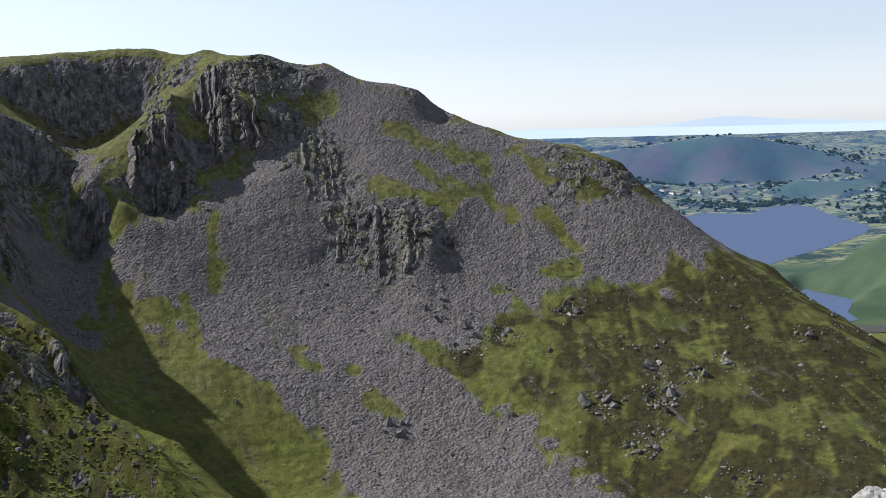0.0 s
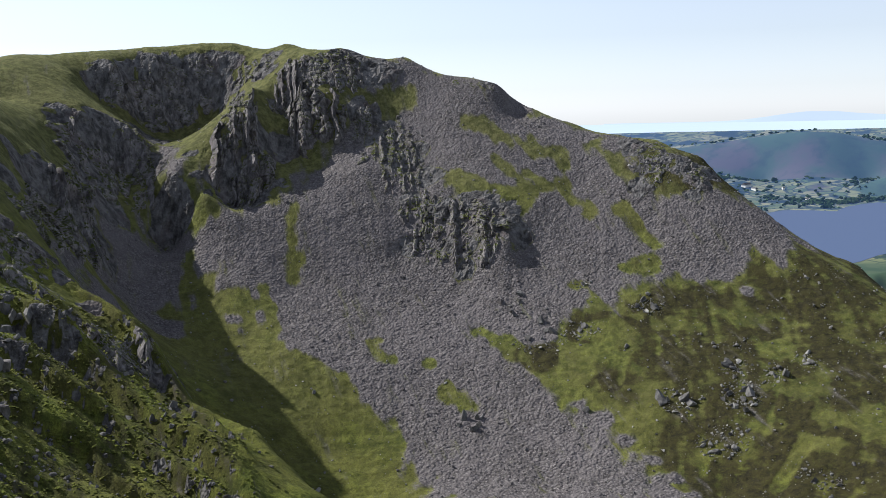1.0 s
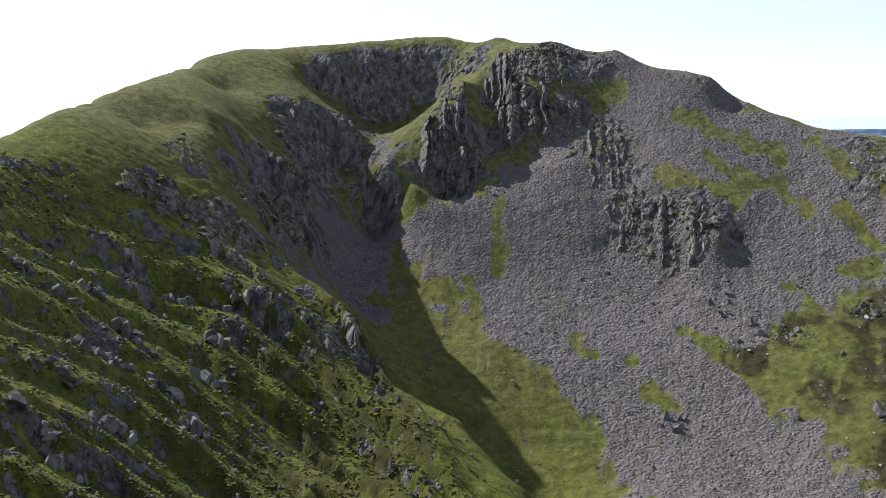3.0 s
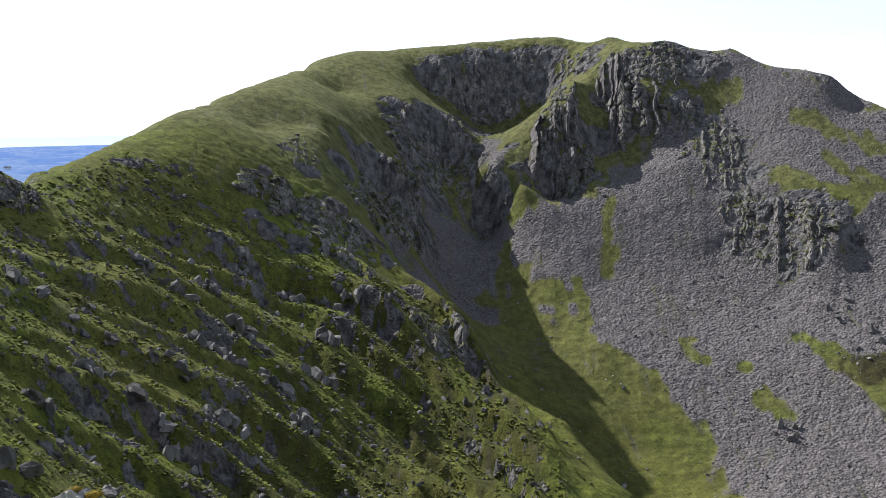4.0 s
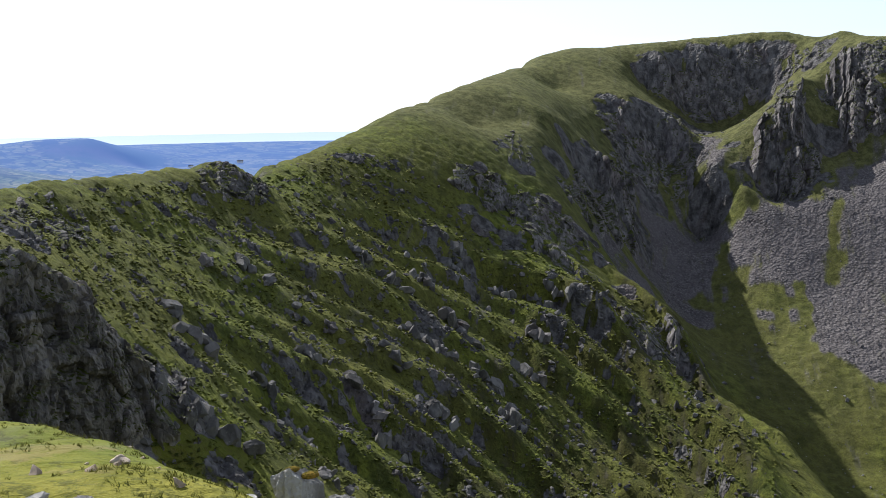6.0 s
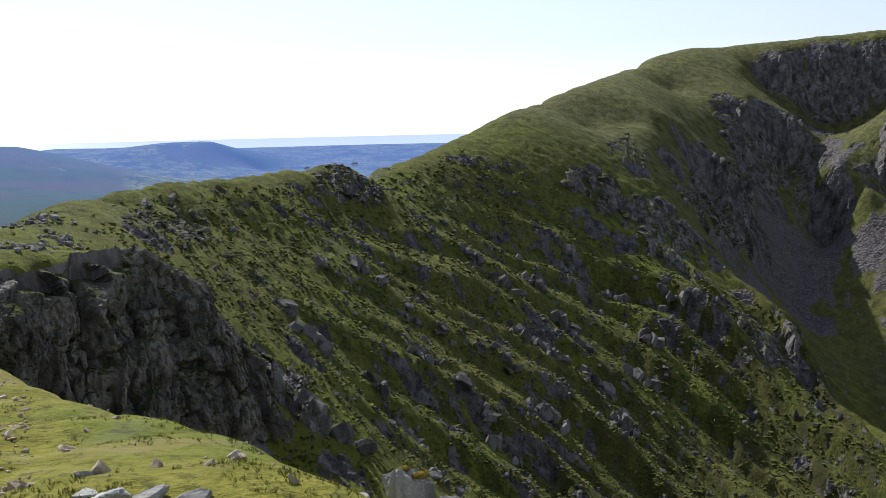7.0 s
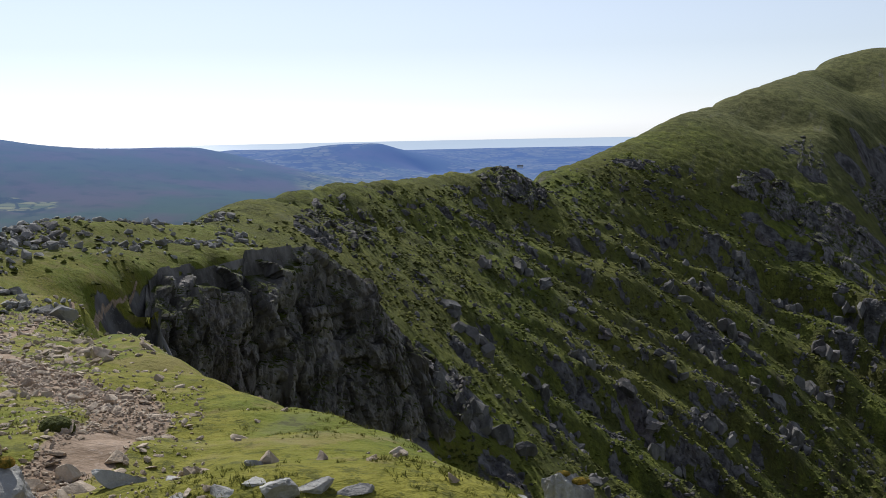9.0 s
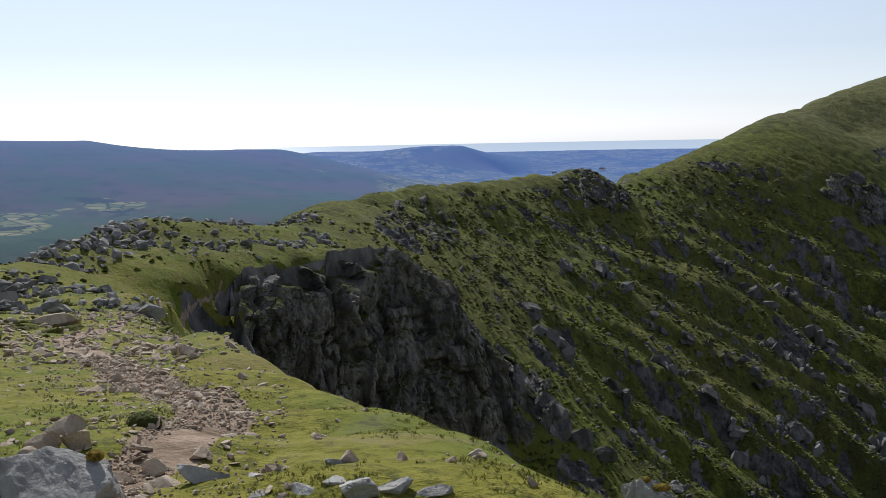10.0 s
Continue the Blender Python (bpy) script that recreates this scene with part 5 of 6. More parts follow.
crag_wall(HIGH_FOOT_TOP, HIGH_FOOT_FOOT, 0.4, 2.4, "low broken crag between scree runs", 0.1, 0.31, 0.91, 1.3, 14)
crag_wall(LOW_CRAG_TOP, LOW_CRAG_FOOT, 0.4, 2.8, "dark blocky crag amid scree", 0.25, 0.34, 1.05, 1.1, 15)
crag_wall(LOW_STEP_TOP, LOW_STEP_FOOT, 0.35, 2.0, "small dark crag above a larger one", 0.2, 0.31, 0.91, 1.1, 16)
crag_wall(NOSE_CRAG_TOP, NOSE_CRAG_FOOT, 0.4, 2.2, "dark craggy nose on the descending spur", 0.0, 0.28, 0.66, 1.2, 17)
crag_wall(SUMMIT_STEP_TOP, SUMMIT_STEP_FOOT, 0.35, 1.6, "rock step on the skyline above scree", 0.0, 0.23, 0.53, 1.1, 18)
crag_wall(RIDGE_CRAG_TOP, RIDGE_CRAG_FOOT, 0.4, 3.2, "shaded crag along the edge of the ridge", 0.3, 0.31, 0.91, 1.3, 19)
crag_wall(RIDGE_STEP_TOP, RIDGE_STEP_FOOT, 0.4, 2.2, "stony outcrop on the side of the ridge", 0.0, 0.25, 0.66, 1.1, 20)
crag_wall(SPUR_CRAG_TOP[:3], SPUR_CRAG_FOOT[:3], 0.4, 3.0, "shaded crag under the grassy spur", 0.3, 0.28, 0.91, 1.2, 21)

# ---- stones ----
def rock_material(name, dark, light, lichen=(0.42, 0.42, 0.38), scale=1.0, shade=0.45):
    m = Nodes(name)
    p = m.scaled(m.place(), scale)
    c = rock_colour(m, p, dark, light, lichen)
    tone = m.put("ObjectInfo").outputs["Random"]
    isl = m.put("NewGeometry").outputs["Random Per Island"]
    c = m.mix(m.span(m.math("ADD", tone, isl), 0.2, 1.8, 0.0, shade), c, (0.045, 0.042, 0.042))
    m.bump(m.math("ADD", m.noise(p, 2.2, 5, 0.65), m.math("MULTIPLY", m.noise(p, 11.0, 4, 0.7), 0.3)), 0.7, 0.25 / scale)
    return m.done(c, 0.88)


STONE = rock_material("fell_rock", (0.085, 0.081, 0.077), (0.230, 0.220, 0.208), (0.33, 0.32, 0.29))
SCREE_STONE = rock_material("scree_rock", (0.076, 0.070, 0.071), (0.172, 0.160, 0.160), (0.26, 0.25, 0.24))
NEAR_STONE = rock_material("path_stone", (0.39, 0.300, 0.215), (0.64, 0.525, 0.405), (0.68, 0.61, 0.50), 7.0, 0.2)
# paler copy of fell rock, sunlit tops put into its colour
HUMP_STONE = rock_material("pale_fell_rock", (0.16, 0.152, 0.142), (0.40, 0.38, 0.35), (0.50, 0.49, 0.44))
PALE_STONE = rock_material("pale_lichened_stone", (0.20, 0.19, 0.175), (0.54, 0.52, 0.48), (0.66, 0.64, 0.58), 6.0, 0.25)


def rock_hull(rnd, n=12, flat=0.65, chip=0.0):
    """An angular stone: the hull of a few random points, unit size, resting near z 0."""
    bm = bmesh.new()
    for _ in range(n):
        v = Vector(rnd.normal(size=3)).normalized() * rnd.uniform(0.75, 1.0)
        bm.verts.new((v.x * 0.5, v.y * rnd.uniform(0.34, 0.42), v.z * 0.5 * flat))
    res = bmesh.ops.convex_hull(bm, input=bm.verts[:])
    bmesh.ops.delete(bm, geom=list({e for e in res["geom_interior"] + res["geom_unused"] if isinstance(e, bmesh.types.BMVert)}), context="VERTS")
    if chip:
        bmesh.ops.bevel(bm, geom=bm.edges[:], offset=chip, segments=1, affect="EDGES", profile=0.5)
        bmesh.ops.triangulate(bm, faces=bm.faces[:])
    bmesh.ops.recalc_face_normals(bm, faces=bm.faces[:])
    return bm


_rnd = np.random.default_rng(21)
SHAPES = []
for _ in range(14):
    _bm = rock_hull(_rnd, 13, _rnd.uniform(0.5, 0.95))
    bmesh.ops.triangulate(_bm, faces=_bm.faces[:])
    _bm.verts.ensure_lookup_table()
    SHAPES.append((np.array([v.co[:] for v in _bm.verts]), np.array([[v.index for v in f.verts] for f in _bm.faces])))
    _bm.free()


def turned(rnd, n, tilt=0.45):
    """n random turns, mostly about the upright."""
    a, b, c = rnd.uniform(0, 2 * np.pi, n), rnd.normal(0, tilt, n), rnd.normal(0, tilt, n)
    ca, sa, cb, sb, cc, sc = np.cos(a), np.sin(a), np.cos(b), np.sin(b), np.cos(c), np.sin(c)
    z = np.zeros(n)
    o = np.ones(n)
    rz = np.stack([ca, -sa, z, sa, ca, z, z, z, o], 1).reshape(n, 3, 3)
    rx = np.stack([o, z, z, z, cb, -sb, z, sb, cb], 1).reshape(n, 3, 3)
    ry = np.stack([cc, z, sc, z, o, z, -sc, z, cc], 1).reshape(n, 3, 3)
    return rz @ rx @ ry


def scatter(name, at, size, mat, label, category, sink=0.18, tilt=0.45, tall=1.0, shapes=SHAPES, soft=False):
    """Many stones joined into one mesh."""
    rnd = np.random.default_rng(len(at))
    which = rnd.integers(0, len(shapes), len(at))
    vs, fs, base = [], [], 0
    for k, (v, f) in enumerate(shapes):
        sel = np.where(which == k)[0]
        if not len(sel):
            continue
        rot = turned(rnd, len(sel), tilt)
        sc = size[sel][:, None] * np.stack([rnd.uniform(0.75, 1.25, len(sel)), rnd.uniform(0.75, 1.25, len(sel)), tall * rnd.uniform(0.7, 1.3, len(sel))], 1)
        p = np.einsum("nij,nvj->nvi", rot, v[None] * sc[:, None]) + at[sel][:, None]
        p[..., 2] += (0.22 - sink)  * size[sel][:, None]
        vs.append(p.reshape(-1, 3))
        fs.append((f[None] + (base + np.arange(len(sel)) * len(v))[:, None, None]).reshape(-1, 3))
        base += len(sel) * len(v)
    me = bpy.data.meshes.new(name)
    me.from_pydata(np.concatenate(vs).tolist(), [], np.concatenate(fs).tolist())
    me.materials.append(mat)
    if not soft:
        me.shade_flat()
    return tagged(new(name, me), label, category, kind="stuff")


_g = np.gradient(RR)
AREA = np.repeat(RR * _g, COLS) * np.tile(np.abs(np.gradient(np.unwrap(AZ))), ROWS)
IN_VIEW = (gaz > -52) & (gaz < 49)


def pick(rnd, weight, n):
    """n places on the ground, as likely as weight times area."""
    w = np.where(IN_VIEW, weight, 0) * AREA
    k = np.searchsorted(np.cumsum(w) / w.sum(), rnd.uniform(0, 1, n))
    k = np.minimum(k, len(w) - 1)
    c, r = k % COLS, k // COLS
    nxt = np.minimum(r + 1, ROWS - 1) * COLS + np.minimum(c + 1, COLS - 1)
    t = rnd.uniform(0, 1, n)[:, None]
    return P1[k] * (1 - t) + P1[nxt] * t, k


rs = np.random.default_rng(5)
at, k = pick(rs, scree ** 1.2 * (gr > 150), 26000)
scatter("scree_stones", at, np.clip(rs.lognormal(-1.25, 0.55, len(at)), 0.18, 2.0), SCREE_STONE, "loose grey-brown scree stones covering the fellside", "scree", 0.1)
clump = smooth(fbm(P0 * 0.09 + 3, 3), 0.0, 0.35)
# the crest itself stays smooth turf
_rise = np.where(gr < 335, (P1[:, 2] - 1.65) / gr, -1).reshape(ROWS, COLS)
below_crest = smooth((_rise.max(0)[None] - _rise).ravel(), 0.006, 0.022) * (1 - smooth(gr, 322, 332))
at, k = pick(rs, slope_zone * below_crest * (0.12 + 0.5 * clump + 2.2 * rock) / np.maximum(gr, 90), 7500)
scatter("slope_stones", at, np.clip(rs.lognormal(-0.3, 0.5, len(at)), 0.3, 2.6) * (0.4 + gr[k] / 380), STONE, "grey rocks jutting from the steep turf", "rocks", 0.16, 0.5, 0.95)
at, k = pick(rs, (1 - scree) * smooth(gaz, 2, 8) * (gr > 310) * (gr < 560) * (0.12 + 0.8 * heath * clump + 3.5 * blobs(P0, BOULDER_SPOTS, ragged, 1.1)), 4200)
scatter("heath_stones", at, np.clip(rs.lognormal(-0.5, 0.55, len(at)), 0.3, 3.0), HUMP_STONE, "grey boulders scattered through grass and heather", "rocks", 0.15)
hump_zone = (gr > 46) * (gr < 125) * (gaz < -33) * smooth(-rock, -0.5, 0) * smooth(nrm[:, 2], 0.8, 0.9)
at, k = pick(rs, hump_zone * smooth(fbm(P0 * 0.12 + 21, 3), -0.15, 0.3), 1500)
scatter("hump_stones", at, np.clip(rs.lognormal(-0.75, 0.5, len(at)), 0.2, 1.6), HUMP_STONE, "grey blocks littering the grassy hump", "rocks", 0.1, 0.35, 0.8)

# ---- boulders and stones one could pick up ----
def stone_mesh(name, rnd, mat, n=16, flat=0.65, chip=0.05, level=0):
    """A stone: a bevelled hull, or, with level, a ball cut by planes and weathered."""
    if level:
        bm = bmesh.new()
        bmesh.ops.create_icosphere(bm, subdivisions=level, radius=1.15)
        q = np.array([v.co[:] for v in bm.verts]) * (1.0, 0.85, flat * 1.25)
        for _ in range(n):
            w = rnd.normal(size=3)
            w /= np.linalg.norm(w)
            d = q @ w
            cut = rnd.uniform(0.34, 0.66) * np.abs(d).max()
            q -= np.maximum(d - cut, 0)[:, None] * w
        q *= (1 + (0.13 if level > 4 else 0.07) * fbm(q * 2.2 + rnd.uniform(0, 50), 4, 0.6) + 0.045 * fbm(q * 9 + 3, 3))[:, None] * 0.5
        for v, c in zip(bm.verts, q):
            v.co = c
    else:
        bm = rock_hull(rnd, n, flat, chip)
    me = bpy.data.meshes.new(name)
    bm.to_mesh(me)
    bm.free()
    me.materials.append(mat)
    me.shade_flat()
    return me


rb = np.random.default_rng(77)
HUMP_BLOCKS = [stone_mesh("boulder", rb, HUMP_STONE, 10, f, level=3) for f in (0.6, 0.8, 0.5)]
BOULDERS = [stone_mesh("boulder", rb, STONE, 10, f, level=3) for f in (0.6, 0.75, 0.9, 1.1, 0.7, 1.3)]
STONES = [stone_mesh("stone", rb, NEAR_STONE, 10, f, level=3) for f in (0.35, 0.45, 0.55, 0.7, 0.4, 0.6, 0.5, 0.8)]
SLABS = [stone_mesh("slab", rb, NEAR_STONE, 10, f, level=4) for f in (0.22, 0.3)]
PALES = [stone_mesh("stone", rb, PALE_STONE, 9, f, level=5) for f in (0.6, 0.9, 1.2)]


def lay(name, me, at, size, label, category, group="", turn=None, squash=(1, 1, 1), sink=0.2):
    """One stone on the ground as a thing of its own."""
    ob = tagged(new(name, me), label, category, group)
    rx, ry, rz = turn if turn else (rb.normal(0, 14), rb.normal(0, 14), rb.uniform(0, 360))
    ob.matrix_world = pose(at[0], at[1], at[2] + size * (0.25 - sink), rx, ry, rz) @ Matrix.Diagonal((size * squash[0], size * squash[1], size * squash[2], 1))
    return ob


def ground_at(x, y):
    """Height of the finished ground sheet."""
    a, r = math.atan2(x, y), math.hypot(x, y)
    fa = np.interp(a, AZ[:FINE], np.arange(FINE))
    fr = np.interp(r, RR, np.arange(ROWS))
    i, j = int(fr), int(fa)
    u, v = fr - i, fa - j
    z = P1[:, 2].reshape(ROWS, COLS)
    return float((z[i, j] * (1 - v) + z[i, j + 1] * v) * (1 - u) + (z[i + 1, j] * (1 - v) + z[i + 1, j + 1] * v) * u)


OUTCROP_BLOCKS = [stone_mesh("rock_block", rb, STONE, 14, f, level=4) for f in (0.8, 1.0, 1.25, 0.9, 1.1)]
for ox_, oy_, ow_, oh_ in OUTCROPS_HIGH + OUTCROPS_LOW:
    root_ = tagged(new("outcrop"), "outcrop of cracked grey blocks on steep turf", "outcrop", "outcrops of the steep slope")
    root_.matrix_world = pose(ox_, oy_, ground_at(ox_, oy_))
    for q_ in range(7):
        wide_ = ow_ * float(rb.uniform(0.35, 0.72))
        tall_ = min(oh_ * float(rb.uniform(0.35, 0.75)), 1.25 * wide_)
        dx_, dy_ = float(rb.uniform(-0.5, 0.5)) * ow_, float(rb.uniform(-0.1, 0.75)) * ow_
        block_ = new("rock_block", OUTCROP_BLOCKS[int(rb.integers(5))])
        block_.parent = root_
        block_.matrix_local = pose(dx_, dy_, ground_at(ox_ + dx_, oy_ + dy_) - root_.location.z + 0.22 * tall_, rb.normal(0, 10), rb.normal(0, 10), rb.uniform(0, 360)) @ Matrix.Diagonal((wide_, wide_ * 0.8, tall_, 1))
# half-buried boulders on the steep slope and the far heath
at, k = pick(rb, slope_zone * below_crest * (0.25 + clump) * (0.2 + rake), 150)
for p, i in zip(at, k):
    lay("boulder", BOULDERS[int(rb.integers(6))], p, float(rb.uniform(0.8, 2.0) * (0.5 + gr[i] / 400)), "grey angular boulder half sunk in steep turf", "boulder", "boulders on the steep slope",
        squash=(1, 0.8, 1.25), sink=0.22)
at, k = pick(rb, (gr > 318) * (gr < 520) * blobs(P0, BOULDER_SPOTS, ragged, 0.9), 60)
for p, i in zip(at, k):
    lay("boulder", BOULDERS[int(rb.integers(6))], p, float(rb.uniform(1.5, 4.2)), "dark grey boulder among heather", "boulder", "boulders in the heather", sink=0.2)
at, k = pick(rb, hump_zone * smooth(fbm(P0 * 0.12 + 21, 3), -0.1, 0.3), 70)
for p, i in zip(at, k):
    lay("boulder", HUMP_BLOCKS[int(rb.integers(3))], p, float(rb.uniform(0.6, 1.5)), "grey block lying on the grassy hump", "boulder", "blocks on the hump", squash=(1.1, 0.9, 0.75), sink=0.15)

# stones along the path and on the near turf
bed = (1 - smooth(trail_gap, 0.5, 1.2 + 0.09 * gr)) * (gr > 4) * (gr < 40) * (gaz < -36)
at, k = pick(rb, bed * (1 - 0.4 * trail) * smooth(dirt_gap, 0.12, 0.3) * (gr > 5.0) / np.maximum(gr, 6) ** 1.5, 300)
for p, i in zip(at, k):
    big = rb.uniform() < 0.25
    lay("stone", (SLABS + STONES)[int(rb.integers(10))], p, float(np.clip(rb.lognormal(-2.6 + 0.025 * gr[i] + 0.5 * big, 0.4), 0.05, 0.7)), "pale brown angular stone beside the worn path", "stone", "loose stones along the path", squash=(1.25, 0.95, float(rb.uniform(0.35, 0.7))), sink=0.22)
at, k = pick(rb, (gr > 4.4) * (gr < 26) * (gaz < -17) * (gaz > -44) * (trail < 0.1) / np.maximum(gr, 4) ** 1.6, 70)
for p, i in zip(at, k):
    lay("stone", STONES[int(rb.integers(8))], p, float(np.clip(rb.lognormal(-2.65 + 0.03 * gr[i], 0.4), 0.04, 0.35)), "small grey stone lying in short turf", "stone", "stones scattered on the turf")


def put_stone(me, x, y, size, label, turn, squash, lift=0.0, name="stone"):
    return lay(name, me, (x, y, ground_at(x, y) + lift), size, label, "stone", "", turn, squash, 0.2)


put_stone(PALES[0], -4.60, 4.22, 1.05, "large rough grey boulder with lichen at the path's edge", (14, -16, 130), (1.0, 0.8, 0.95), 0.0, "boulder")
put_stone(PALES[1], -5.12, 4.35, 0.55, "grey boulder leaning on a larger one", (10, 12, 100), (1, 0.8, 0.75), 0.02, "boulder")
put_stone(PALES[0], -5.30, 4.15, 0.5, "grey boulder tipped beside the path", (-10, 6, 10), (1, 0.8, 0.8), 0.0, "boulder")
put_stone(STONES[3], -5.51, 5.15, 0.34, "blocky brown stone by the path", (4, 6, 20), (1, 0.75, 0.8), 0.03)
put_stone(STONES[5], -5.67, 5.00, 0.30, "blocky grey stone by the path", (4, -6, 70), (1, 0.75, 0.8), 0.03)
put_stone(STONES[5], -5.95, 5.45, 0.36, "rusty brown stone beside the path", (4, -16, 70), (1, 0.75, 0.8), 0.03)
put_stone(STONES[7], -4.79, 5.12, 0.22, "pale stone at the edge of bare soil", (8, 6, 70), (1, 0.8, 0.7), 0.02)
put_stone(PALES[2], -4.06, 4.72, 0.27, "pale pointed stone on green turf", (0, 14, 60), (1.25, 0.7, 0.42), 0.0)
for x_, y_, sz_, tn_ in ((-3.08, 4.36, 0.20, 10), (-2.96, 4.49, 0.17, 60), (-2.76, 4.39, 0.26, 140), (-2.62, 4.49, 0.17, 200), (-2.45, 4.53, 0.2, 250), (-3.4, 4.4, 0.16, 300), (-3.74, 4.81, 0.13, 330), (-3.25, 4.9, 0.12, 80)):
    put_stone(PALES[int(tn_) % 3], x_, y_, sz_ * 1.05, "pale flat stone at the brink of the turf", (6, 8, tn_), (1.15, 0.85, 0.5), -0.015)
put_stone(SLABS[1], -29.4, 27.0, 1.9, "dark flat slab lying in the grass", (4, -8, 40), (1.3, 0.5, 0.8), 0.0, "slab")
put_stone(SLABS[0], -14.2, 16.3, 0.9, "grey flat slab beside the path", (4, 6, 150), (1.2, 0.6, 1.4), 0.05, "slab")


def moss_material():
    m = Nodes("rusty_moss")
    p = m.place()
    c = m.mix(m.span(m.noise(p, 30.0, 4, 0.7), 0.35, 0.65), (0.075, 0.070, 0.012), (0.30, 0.19, 0.035))
    m.bump(m.noise(p, 70.0, 3, 0.7), 0.8, 0.02)
    return m.done(c, 1.0)


MOSS = moss_material()


def lump(name, rnd, level, scale, mat, cuts, rough, soft=False):
    """A ball cut by planes and roughened, in metres, centred on its origin."""
    bm = bmesh.new()
    bmesh.ops.create_icosphere(bm, subdivisions=level, radius=1.0)
    q = np.array([v.co[:] for v in bm.verts])
    for _ in range(cuts):
        w = rnd.normal(size=3)
        w /= np.linalg.norm(w)
        d = q @ w
        q -= np.maximum(d - rnd.uniform(0.45, 0.75) * d.max(), 0)[:, None] * w
    o = rnd.uniform(0, 50)
    q *= (1 + rough * fbm(q * (2.4, 2.4, 1.3) + o, 4, 0.6, True) + 0.3 * rough * fbm(q * 9 + o, 3, 0.6))[:, None]
    q = q / np.abs(q).max(0) * 0.5 * np.array(scale)
    for v, c in zip(bm.verts, q):
        v.co = c
    me = bpy.data.meshes.new(name)
    bm.to_mesh(me)
    bm.free()
    me.materials.append(mat)
    if not soft:
        me.shade_flat()
    return me


def brink_rock(x, y, top, wide, deep, turn, seed, label, moss=()):
    """A craggy rock that stands on the ground and reaches up to the height top, with cushions of moss (x, y, z, size)."""
    rnd = np.random.default_rng(seed)
    low = ground_at(x, y) - 0.08
    ob = tagged(new("rock", lump("rock", rnd, 5, (wide, deep, top - low), PALE_STONE, 11, 0.22)), label, "rock")
    ob.matrix_world = pose(x, y, 0.5 * (low + top), 0, 0, turn)
    for mx, my, mz, ms in moss:
        cushion = tagged(new("moss", lump("moss", rnd, 3, (ms * 1.5, ms, ms * 0.6), MOSS, 0, 0.15, True)), "rusty yellow-green moss cushion")
        cushion.parent = ob
        cushion.location = (mx * wide, my * deep, mz * (top - low))
    return ob


brink_rock(-1.70, 5.75, -0.29, 0.34, 0.26, 35, 3, "pale lichened pinnacle of rock at the cliff edge", ((0.1, -0.3, 0.36, 0.07), (-0.16, -0.1, 0.44, 0.06)))
brink_rock(-1.42, 5.62, -0.42, 0.34, 0.22, 10, 8, "low pale rock at the cliff edge")
brink_rock(-1.95, 5.55, -0.42, 0.20, 0.18, 80, 12, "grey rock beside a pinnacle at the cliff edge")
brink_rock(3.40, 3.27, 0.065, 0.40, 0.34, 20, 5, "sunlit white rock at the cliff edge")
mound = tagged(new("moss_cushion", lump("moss_cushion", rb, 3, (0.12, 0.09, 0.07), MOSS, 0, 0.15, True)), "small rusty moss cushion on a grey boulder", "moss")
mound.location = (-4.52, 4.38, ground_at(-4.52, 4.38) + 0.26)
mound = tagged(new("grass_hummock", lump("grass_hummock", rb, 4, (0.30, 0.2, 0.16), GROUND, 0, 0.12, True)), "low green grass hummock among path stones", "grass")
mound.location = (-5.62, 5.95, ground_at(-5.62, 5.95) + 0.03)

# gravel of the path and short grass
at, k = pick(rb, bed * (0.15 + trail) * smooth(dirt_gap, 0.12, 0.26) * (gr < 24) * (gr > 4.4) / np.maximum(gr, 5) ** 1.6, 6000)
scatter("path_gravel", at, np.clip(rb.lognormal(-3.55, 0.5, len(at)) * (0.5 + gr[k] / 14), 0.012, 0.25), NEAR_STONE, "loose gravel and small stones on the worn path", "gravel", 0.05, 0.3, 0.7)
at, k = pick(rb, (1 - smooth(trail_gap, 1.0, 6.0)) * (gr > 20) * (gr < 62) * (gaz < -38), 1500)
scatter("trail_stones", at, np.clip(rb.lognormal(-1.8, 0.5, len(at)), 0.08, 0.6), NEAR_STONE, "small stones strewn along the far path", "stones", 0.1, 0.3, 0.6)


def grass_material():
    m = Nodes("grass_blades")
    isl = m.put("NewGeometry").outputs["Random Per Island"]
    c = m.mix(isl, (0.13, 0.14, 0.025), (0.27, 0.25, 0.07))
    m.out.inputs["Subsurface Weight"].default_value = 0.0
    return m.done(c, 0.7)


GRASS = grass_material()


def grass(name, at, high, label, blades=5, lean=0.5, wide=0.12):
    """Tufts of tapering blades joined into one mesh."""
    rnd = np.random.default_rng(len(at))
    n = len(at) * blades
    root = np.repeat(at, blades, 0) + rnd.normal(0, 0.35, (n, 3)) * np.repeat(high, blades)[:, None] * (1, 1, 0)
    h = np.repeat(high, blades) * rnd.uniform(0.6, 1.3, n)
    a = rnd.uniform(0, 2 * np.pi, n)
    side = np.stack([np.cos(a), np.sin(a), np.zeros(n)], 1) * (h * wide)[:, None]
    b = rnd.uniform(0, 2 * np.pi, n)
    tip = np.stack([np.cos(b) * lean, np.sin(b) * lean, np.ones(n)], 1) * h[:, None]
    root[:, 2] -= h * 0.12
    v = np.stack([root - side, root + side, root + tip], 1).reshape(-1, 3)
    me = bpy.data.meshes.new(name)
    me.from_pydata(v.tolist(), [], np.arange(n * 3).reshape(-1, 3).tolist())
    me.materials.append(GRASS)
    return tagged(new(name, me), label, "grass", kind="stuff")


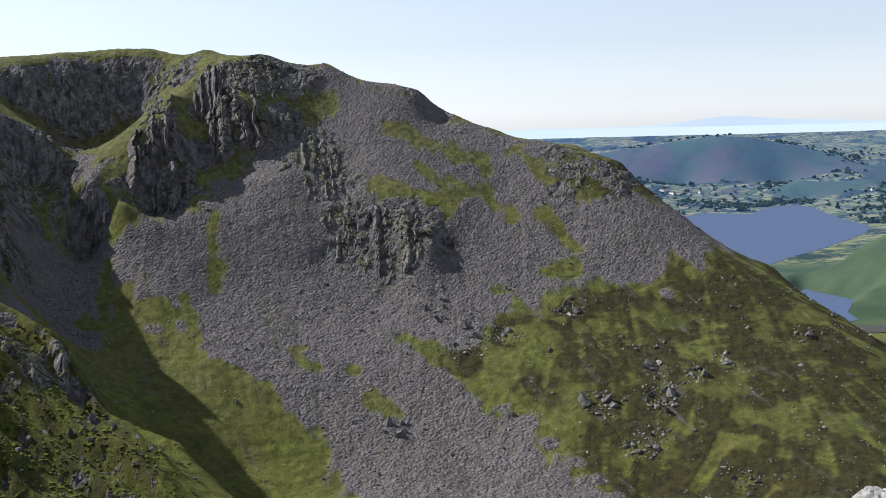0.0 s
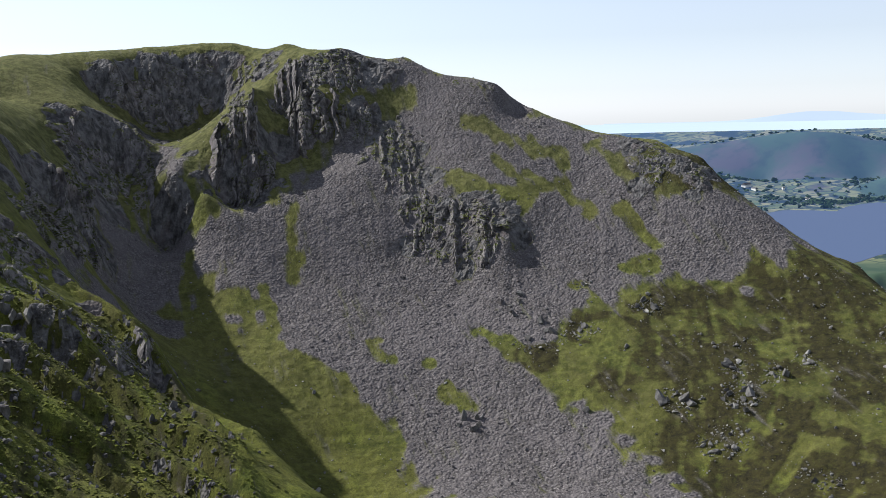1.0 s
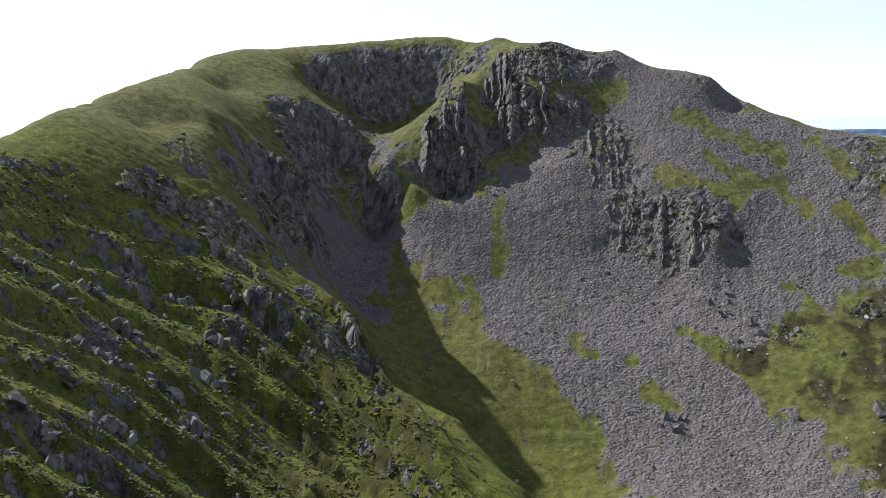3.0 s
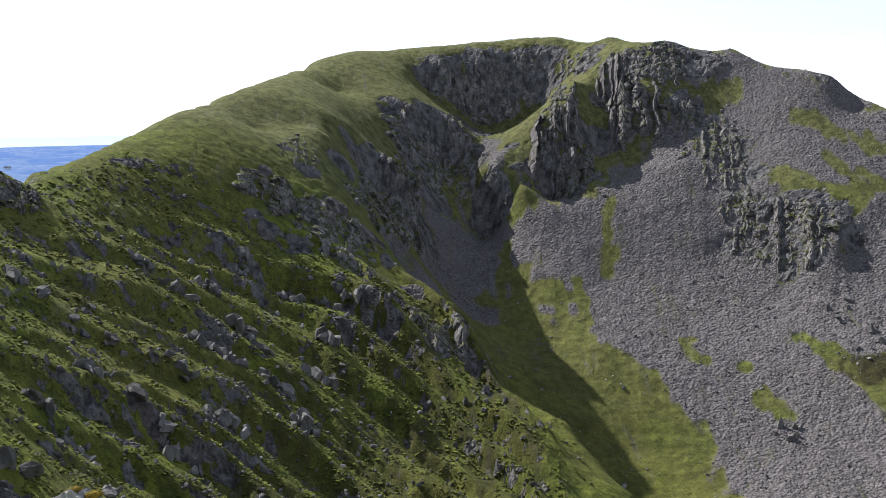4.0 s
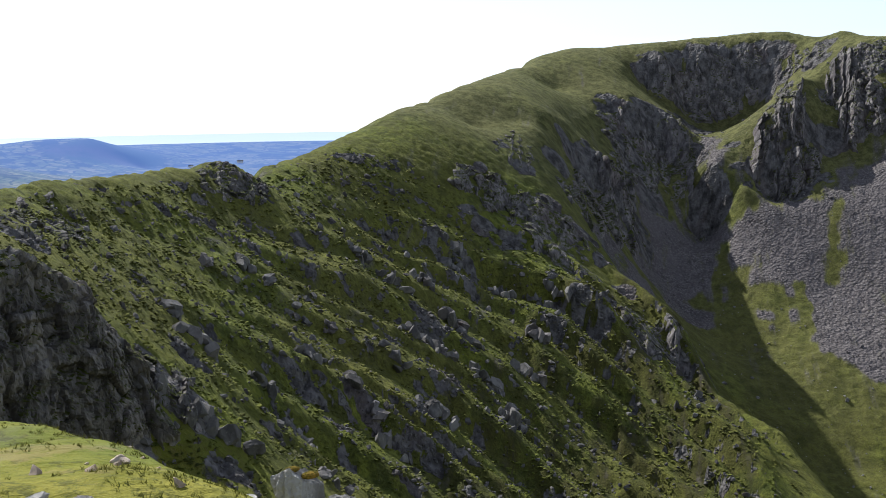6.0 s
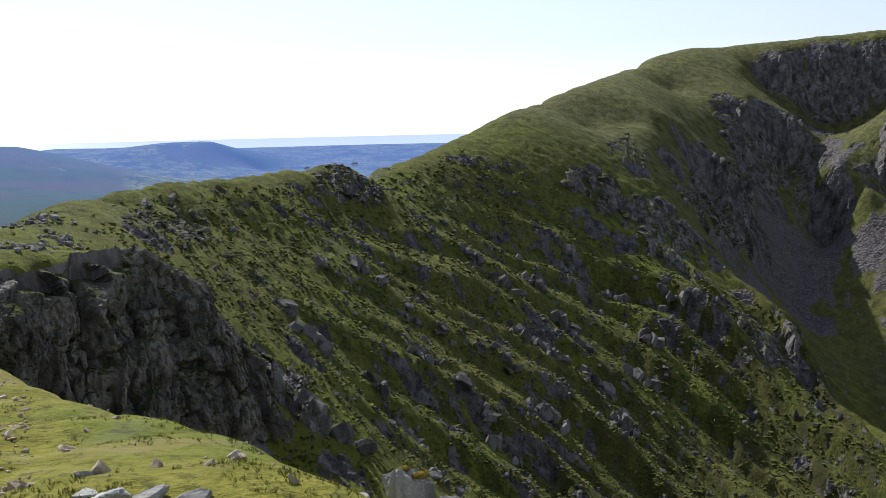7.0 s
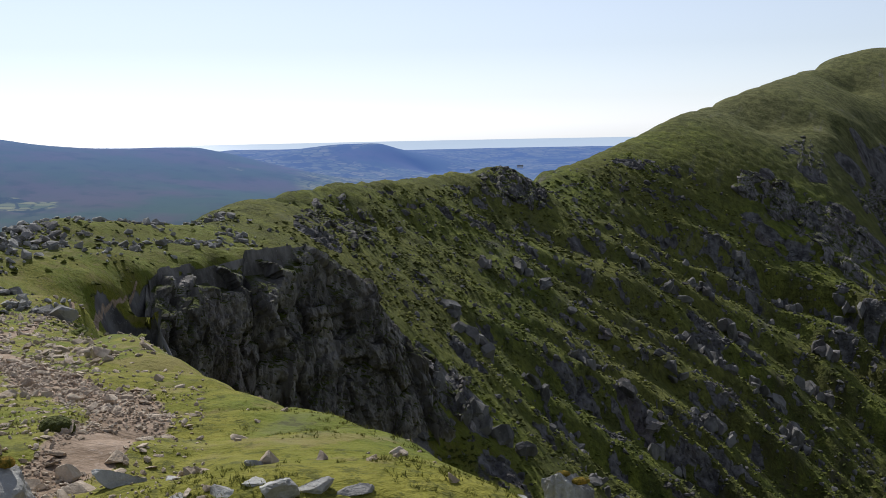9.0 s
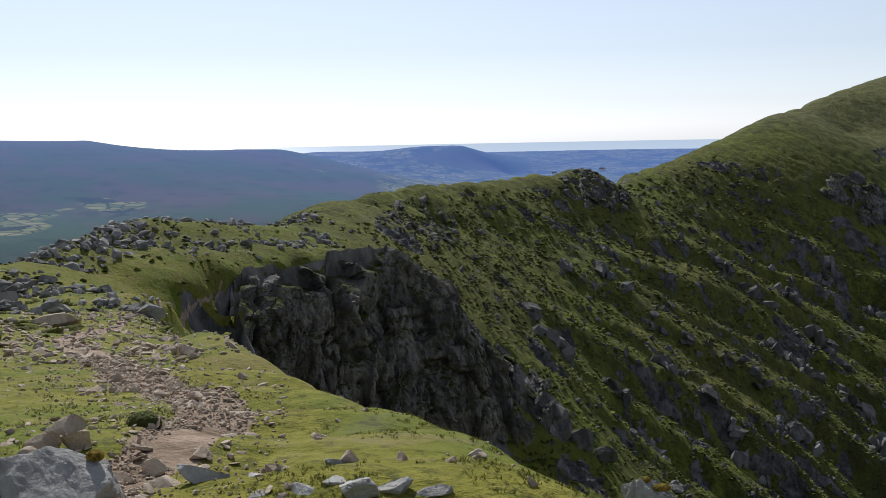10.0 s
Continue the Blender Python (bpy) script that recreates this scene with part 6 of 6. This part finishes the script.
at, k = pick(rb, (gr > 4) * (gr < 16) * (gaz < -14) * (1 - trail) * smooth(fbm(P0 * 1.2, 3), 0.0, 0.3) / np.maximum(gr, 4) ** 1.3, 2600)
grass("turf_blades", at, rb.uniform(0.012, 0.03, len(at)) * (0.8 + gr[k] / 22), "short sunlit fell grass", 6, 0.6, 0.12)
at, k = pick(rb, slope_zone * below_crest * (1 - rock) * smooth(fbm(P0 * 0.25, 3), -0.25, 0.2) / np.maximum(gr, 80) ** 1.5, 20000)
scatter("tussocks", at, rb.uniform(0.5, 1.3, len(at)) * (0.5 + gr[k] / 260), GROUND, "rough grass tussocks on the steep slope", "grass", 0.17, 0.3, 0.36, soft=True)
at, k = pick(rb, (gr < 130) * (gr > 30) * (gaz < -26) * (1 - rock) * (1 - trail) * smooth(fbm(P0 * 0.3, 3), -0.1, 0.3), 1100)
scatter("hummocks", at, rb.uniform(0.3, 0.9, len(at)), GROUND, "grassy hummocks on the ridge", "grass", 0.17, 0.3, 0.4, soft=True)


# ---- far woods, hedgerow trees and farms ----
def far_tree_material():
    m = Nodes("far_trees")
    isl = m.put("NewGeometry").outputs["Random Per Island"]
    # blue emission paints the distance haze over the trees
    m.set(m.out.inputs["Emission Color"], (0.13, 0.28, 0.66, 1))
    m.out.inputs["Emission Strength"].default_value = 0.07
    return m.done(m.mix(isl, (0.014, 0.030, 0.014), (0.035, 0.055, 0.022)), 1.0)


def pick_far(rnd, weight, n):
    w = np.where((faz > -24) & (faz < 49), weight, 0) * fr
    k = np.minimum(np.searchsorted(np.cumsum(w) / w.sum(), rnd.uniform(0, 1, n)), len(w) - 1)
    return np.stack([fx[k], fy[k], fz[k]], 1) + rnd.normal(0, 6, (n, 3)) * (1, 1, 0)


lake_gap = shore_distance(fx, fy, LAKE_SHORE)
grove = smooth(fbm(fp / 260, 4), 0.05, 0.3)
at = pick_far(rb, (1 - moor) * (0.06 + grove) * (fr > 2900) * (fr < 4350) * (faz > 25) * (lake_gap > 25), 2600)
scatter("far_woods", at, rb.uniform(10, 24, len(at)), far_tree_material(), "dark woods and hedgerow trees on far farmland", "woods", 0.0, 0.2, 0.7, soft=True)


def plain_material(name, colour, rough=0.8):
    m = Nodes(name)
    return m.done(m.mix(m.span(m.noise(m.place(), 0.6, 3), 0.3, 0.7, 0, 0.25), colour, tuple(c * 0.7 for c in colour)), rough)


WHITEWASH, SLATE = plain_material("whitewash", (0.75, 0.74, 0.70)), plain_material("slate", (0.12, 0.12, 0.13))


def farmhouse(x, y, turn, long_, wide, high):
    """A small whitewashed farmhouse with a pitched slate roof."""
    z = base_height(np.array([x]), np.array([y]))[0]
    d = np.argmin(np.hypot(fx - x, fy - y))
    root = tagged(new("farmhouse"), "white farmhouse with a slate roof among fields", "house", "far farmhouses")
    root.matrix_world = pose(x, y, float(fz[d]) - 1.0, 0, 0, turn)
    for nm, mat in (("wall", WHITEWASH), ("roof", SLATE)):
        bm = bmesh.new()
        if nm == "wall":
            bmesh.ops.create_cube(bm, size=1)
            bmesh.ops.scale(bm, vec=(long_, wide, high + 2), verts=bm.verts[:])
            bmesh.ops.translate(bm, vec=(0, 0, high / 2), verts=bm.verts[:])
        else:
            o = 0.6
            v = [bm.verts.new(c) for c in ((-long_ / 2 - o, -wide / 2 - o, high), (long_ / 2 + o, -wide / 2 - o, high), (long_ / 2 + o, wide / 2 + o, high),
                                           (-long_ / 2 - o, wide / 2 + o, high), (-long_ / 2 - o, 0, high + wide * 0.45), (long_ / 2 + o, 0, high + wide * 0.45))]
            for f in ((0, 1, 5, 4), (2, 3, 4, 5), (0, 4, 3), (1, 2, 5), (3, 2, 1, 0)):
                bm.faces.new([v[i] for i in f])
        me = bpy.data.meshes.new(nm)
        bm.to_mesh(me)
        bm.free()
        me.materials.append(mat)
        me.shade_flat()
        new(nm, me).parent = root
    return root


for b_, r_, t_, l_ in ((35.2, 3740, 20, 34), (35.6, 3700, 100, 20), (45.3, 3700, 60, 18), (38.2, 3600, 10, 16), (40.6, 3640, 140, 18), (37.0, 3760, 70, 14), (43.2, 3560, 30, 16), (-19.0, 4150, 10, 22), (-21.5, 4020, 60, 18)):
    farmhouse(r_ * math.sin(radians(b_)), r_ * math.cos(radians(b_)), t_, l_, l_ * 0.5, 7)
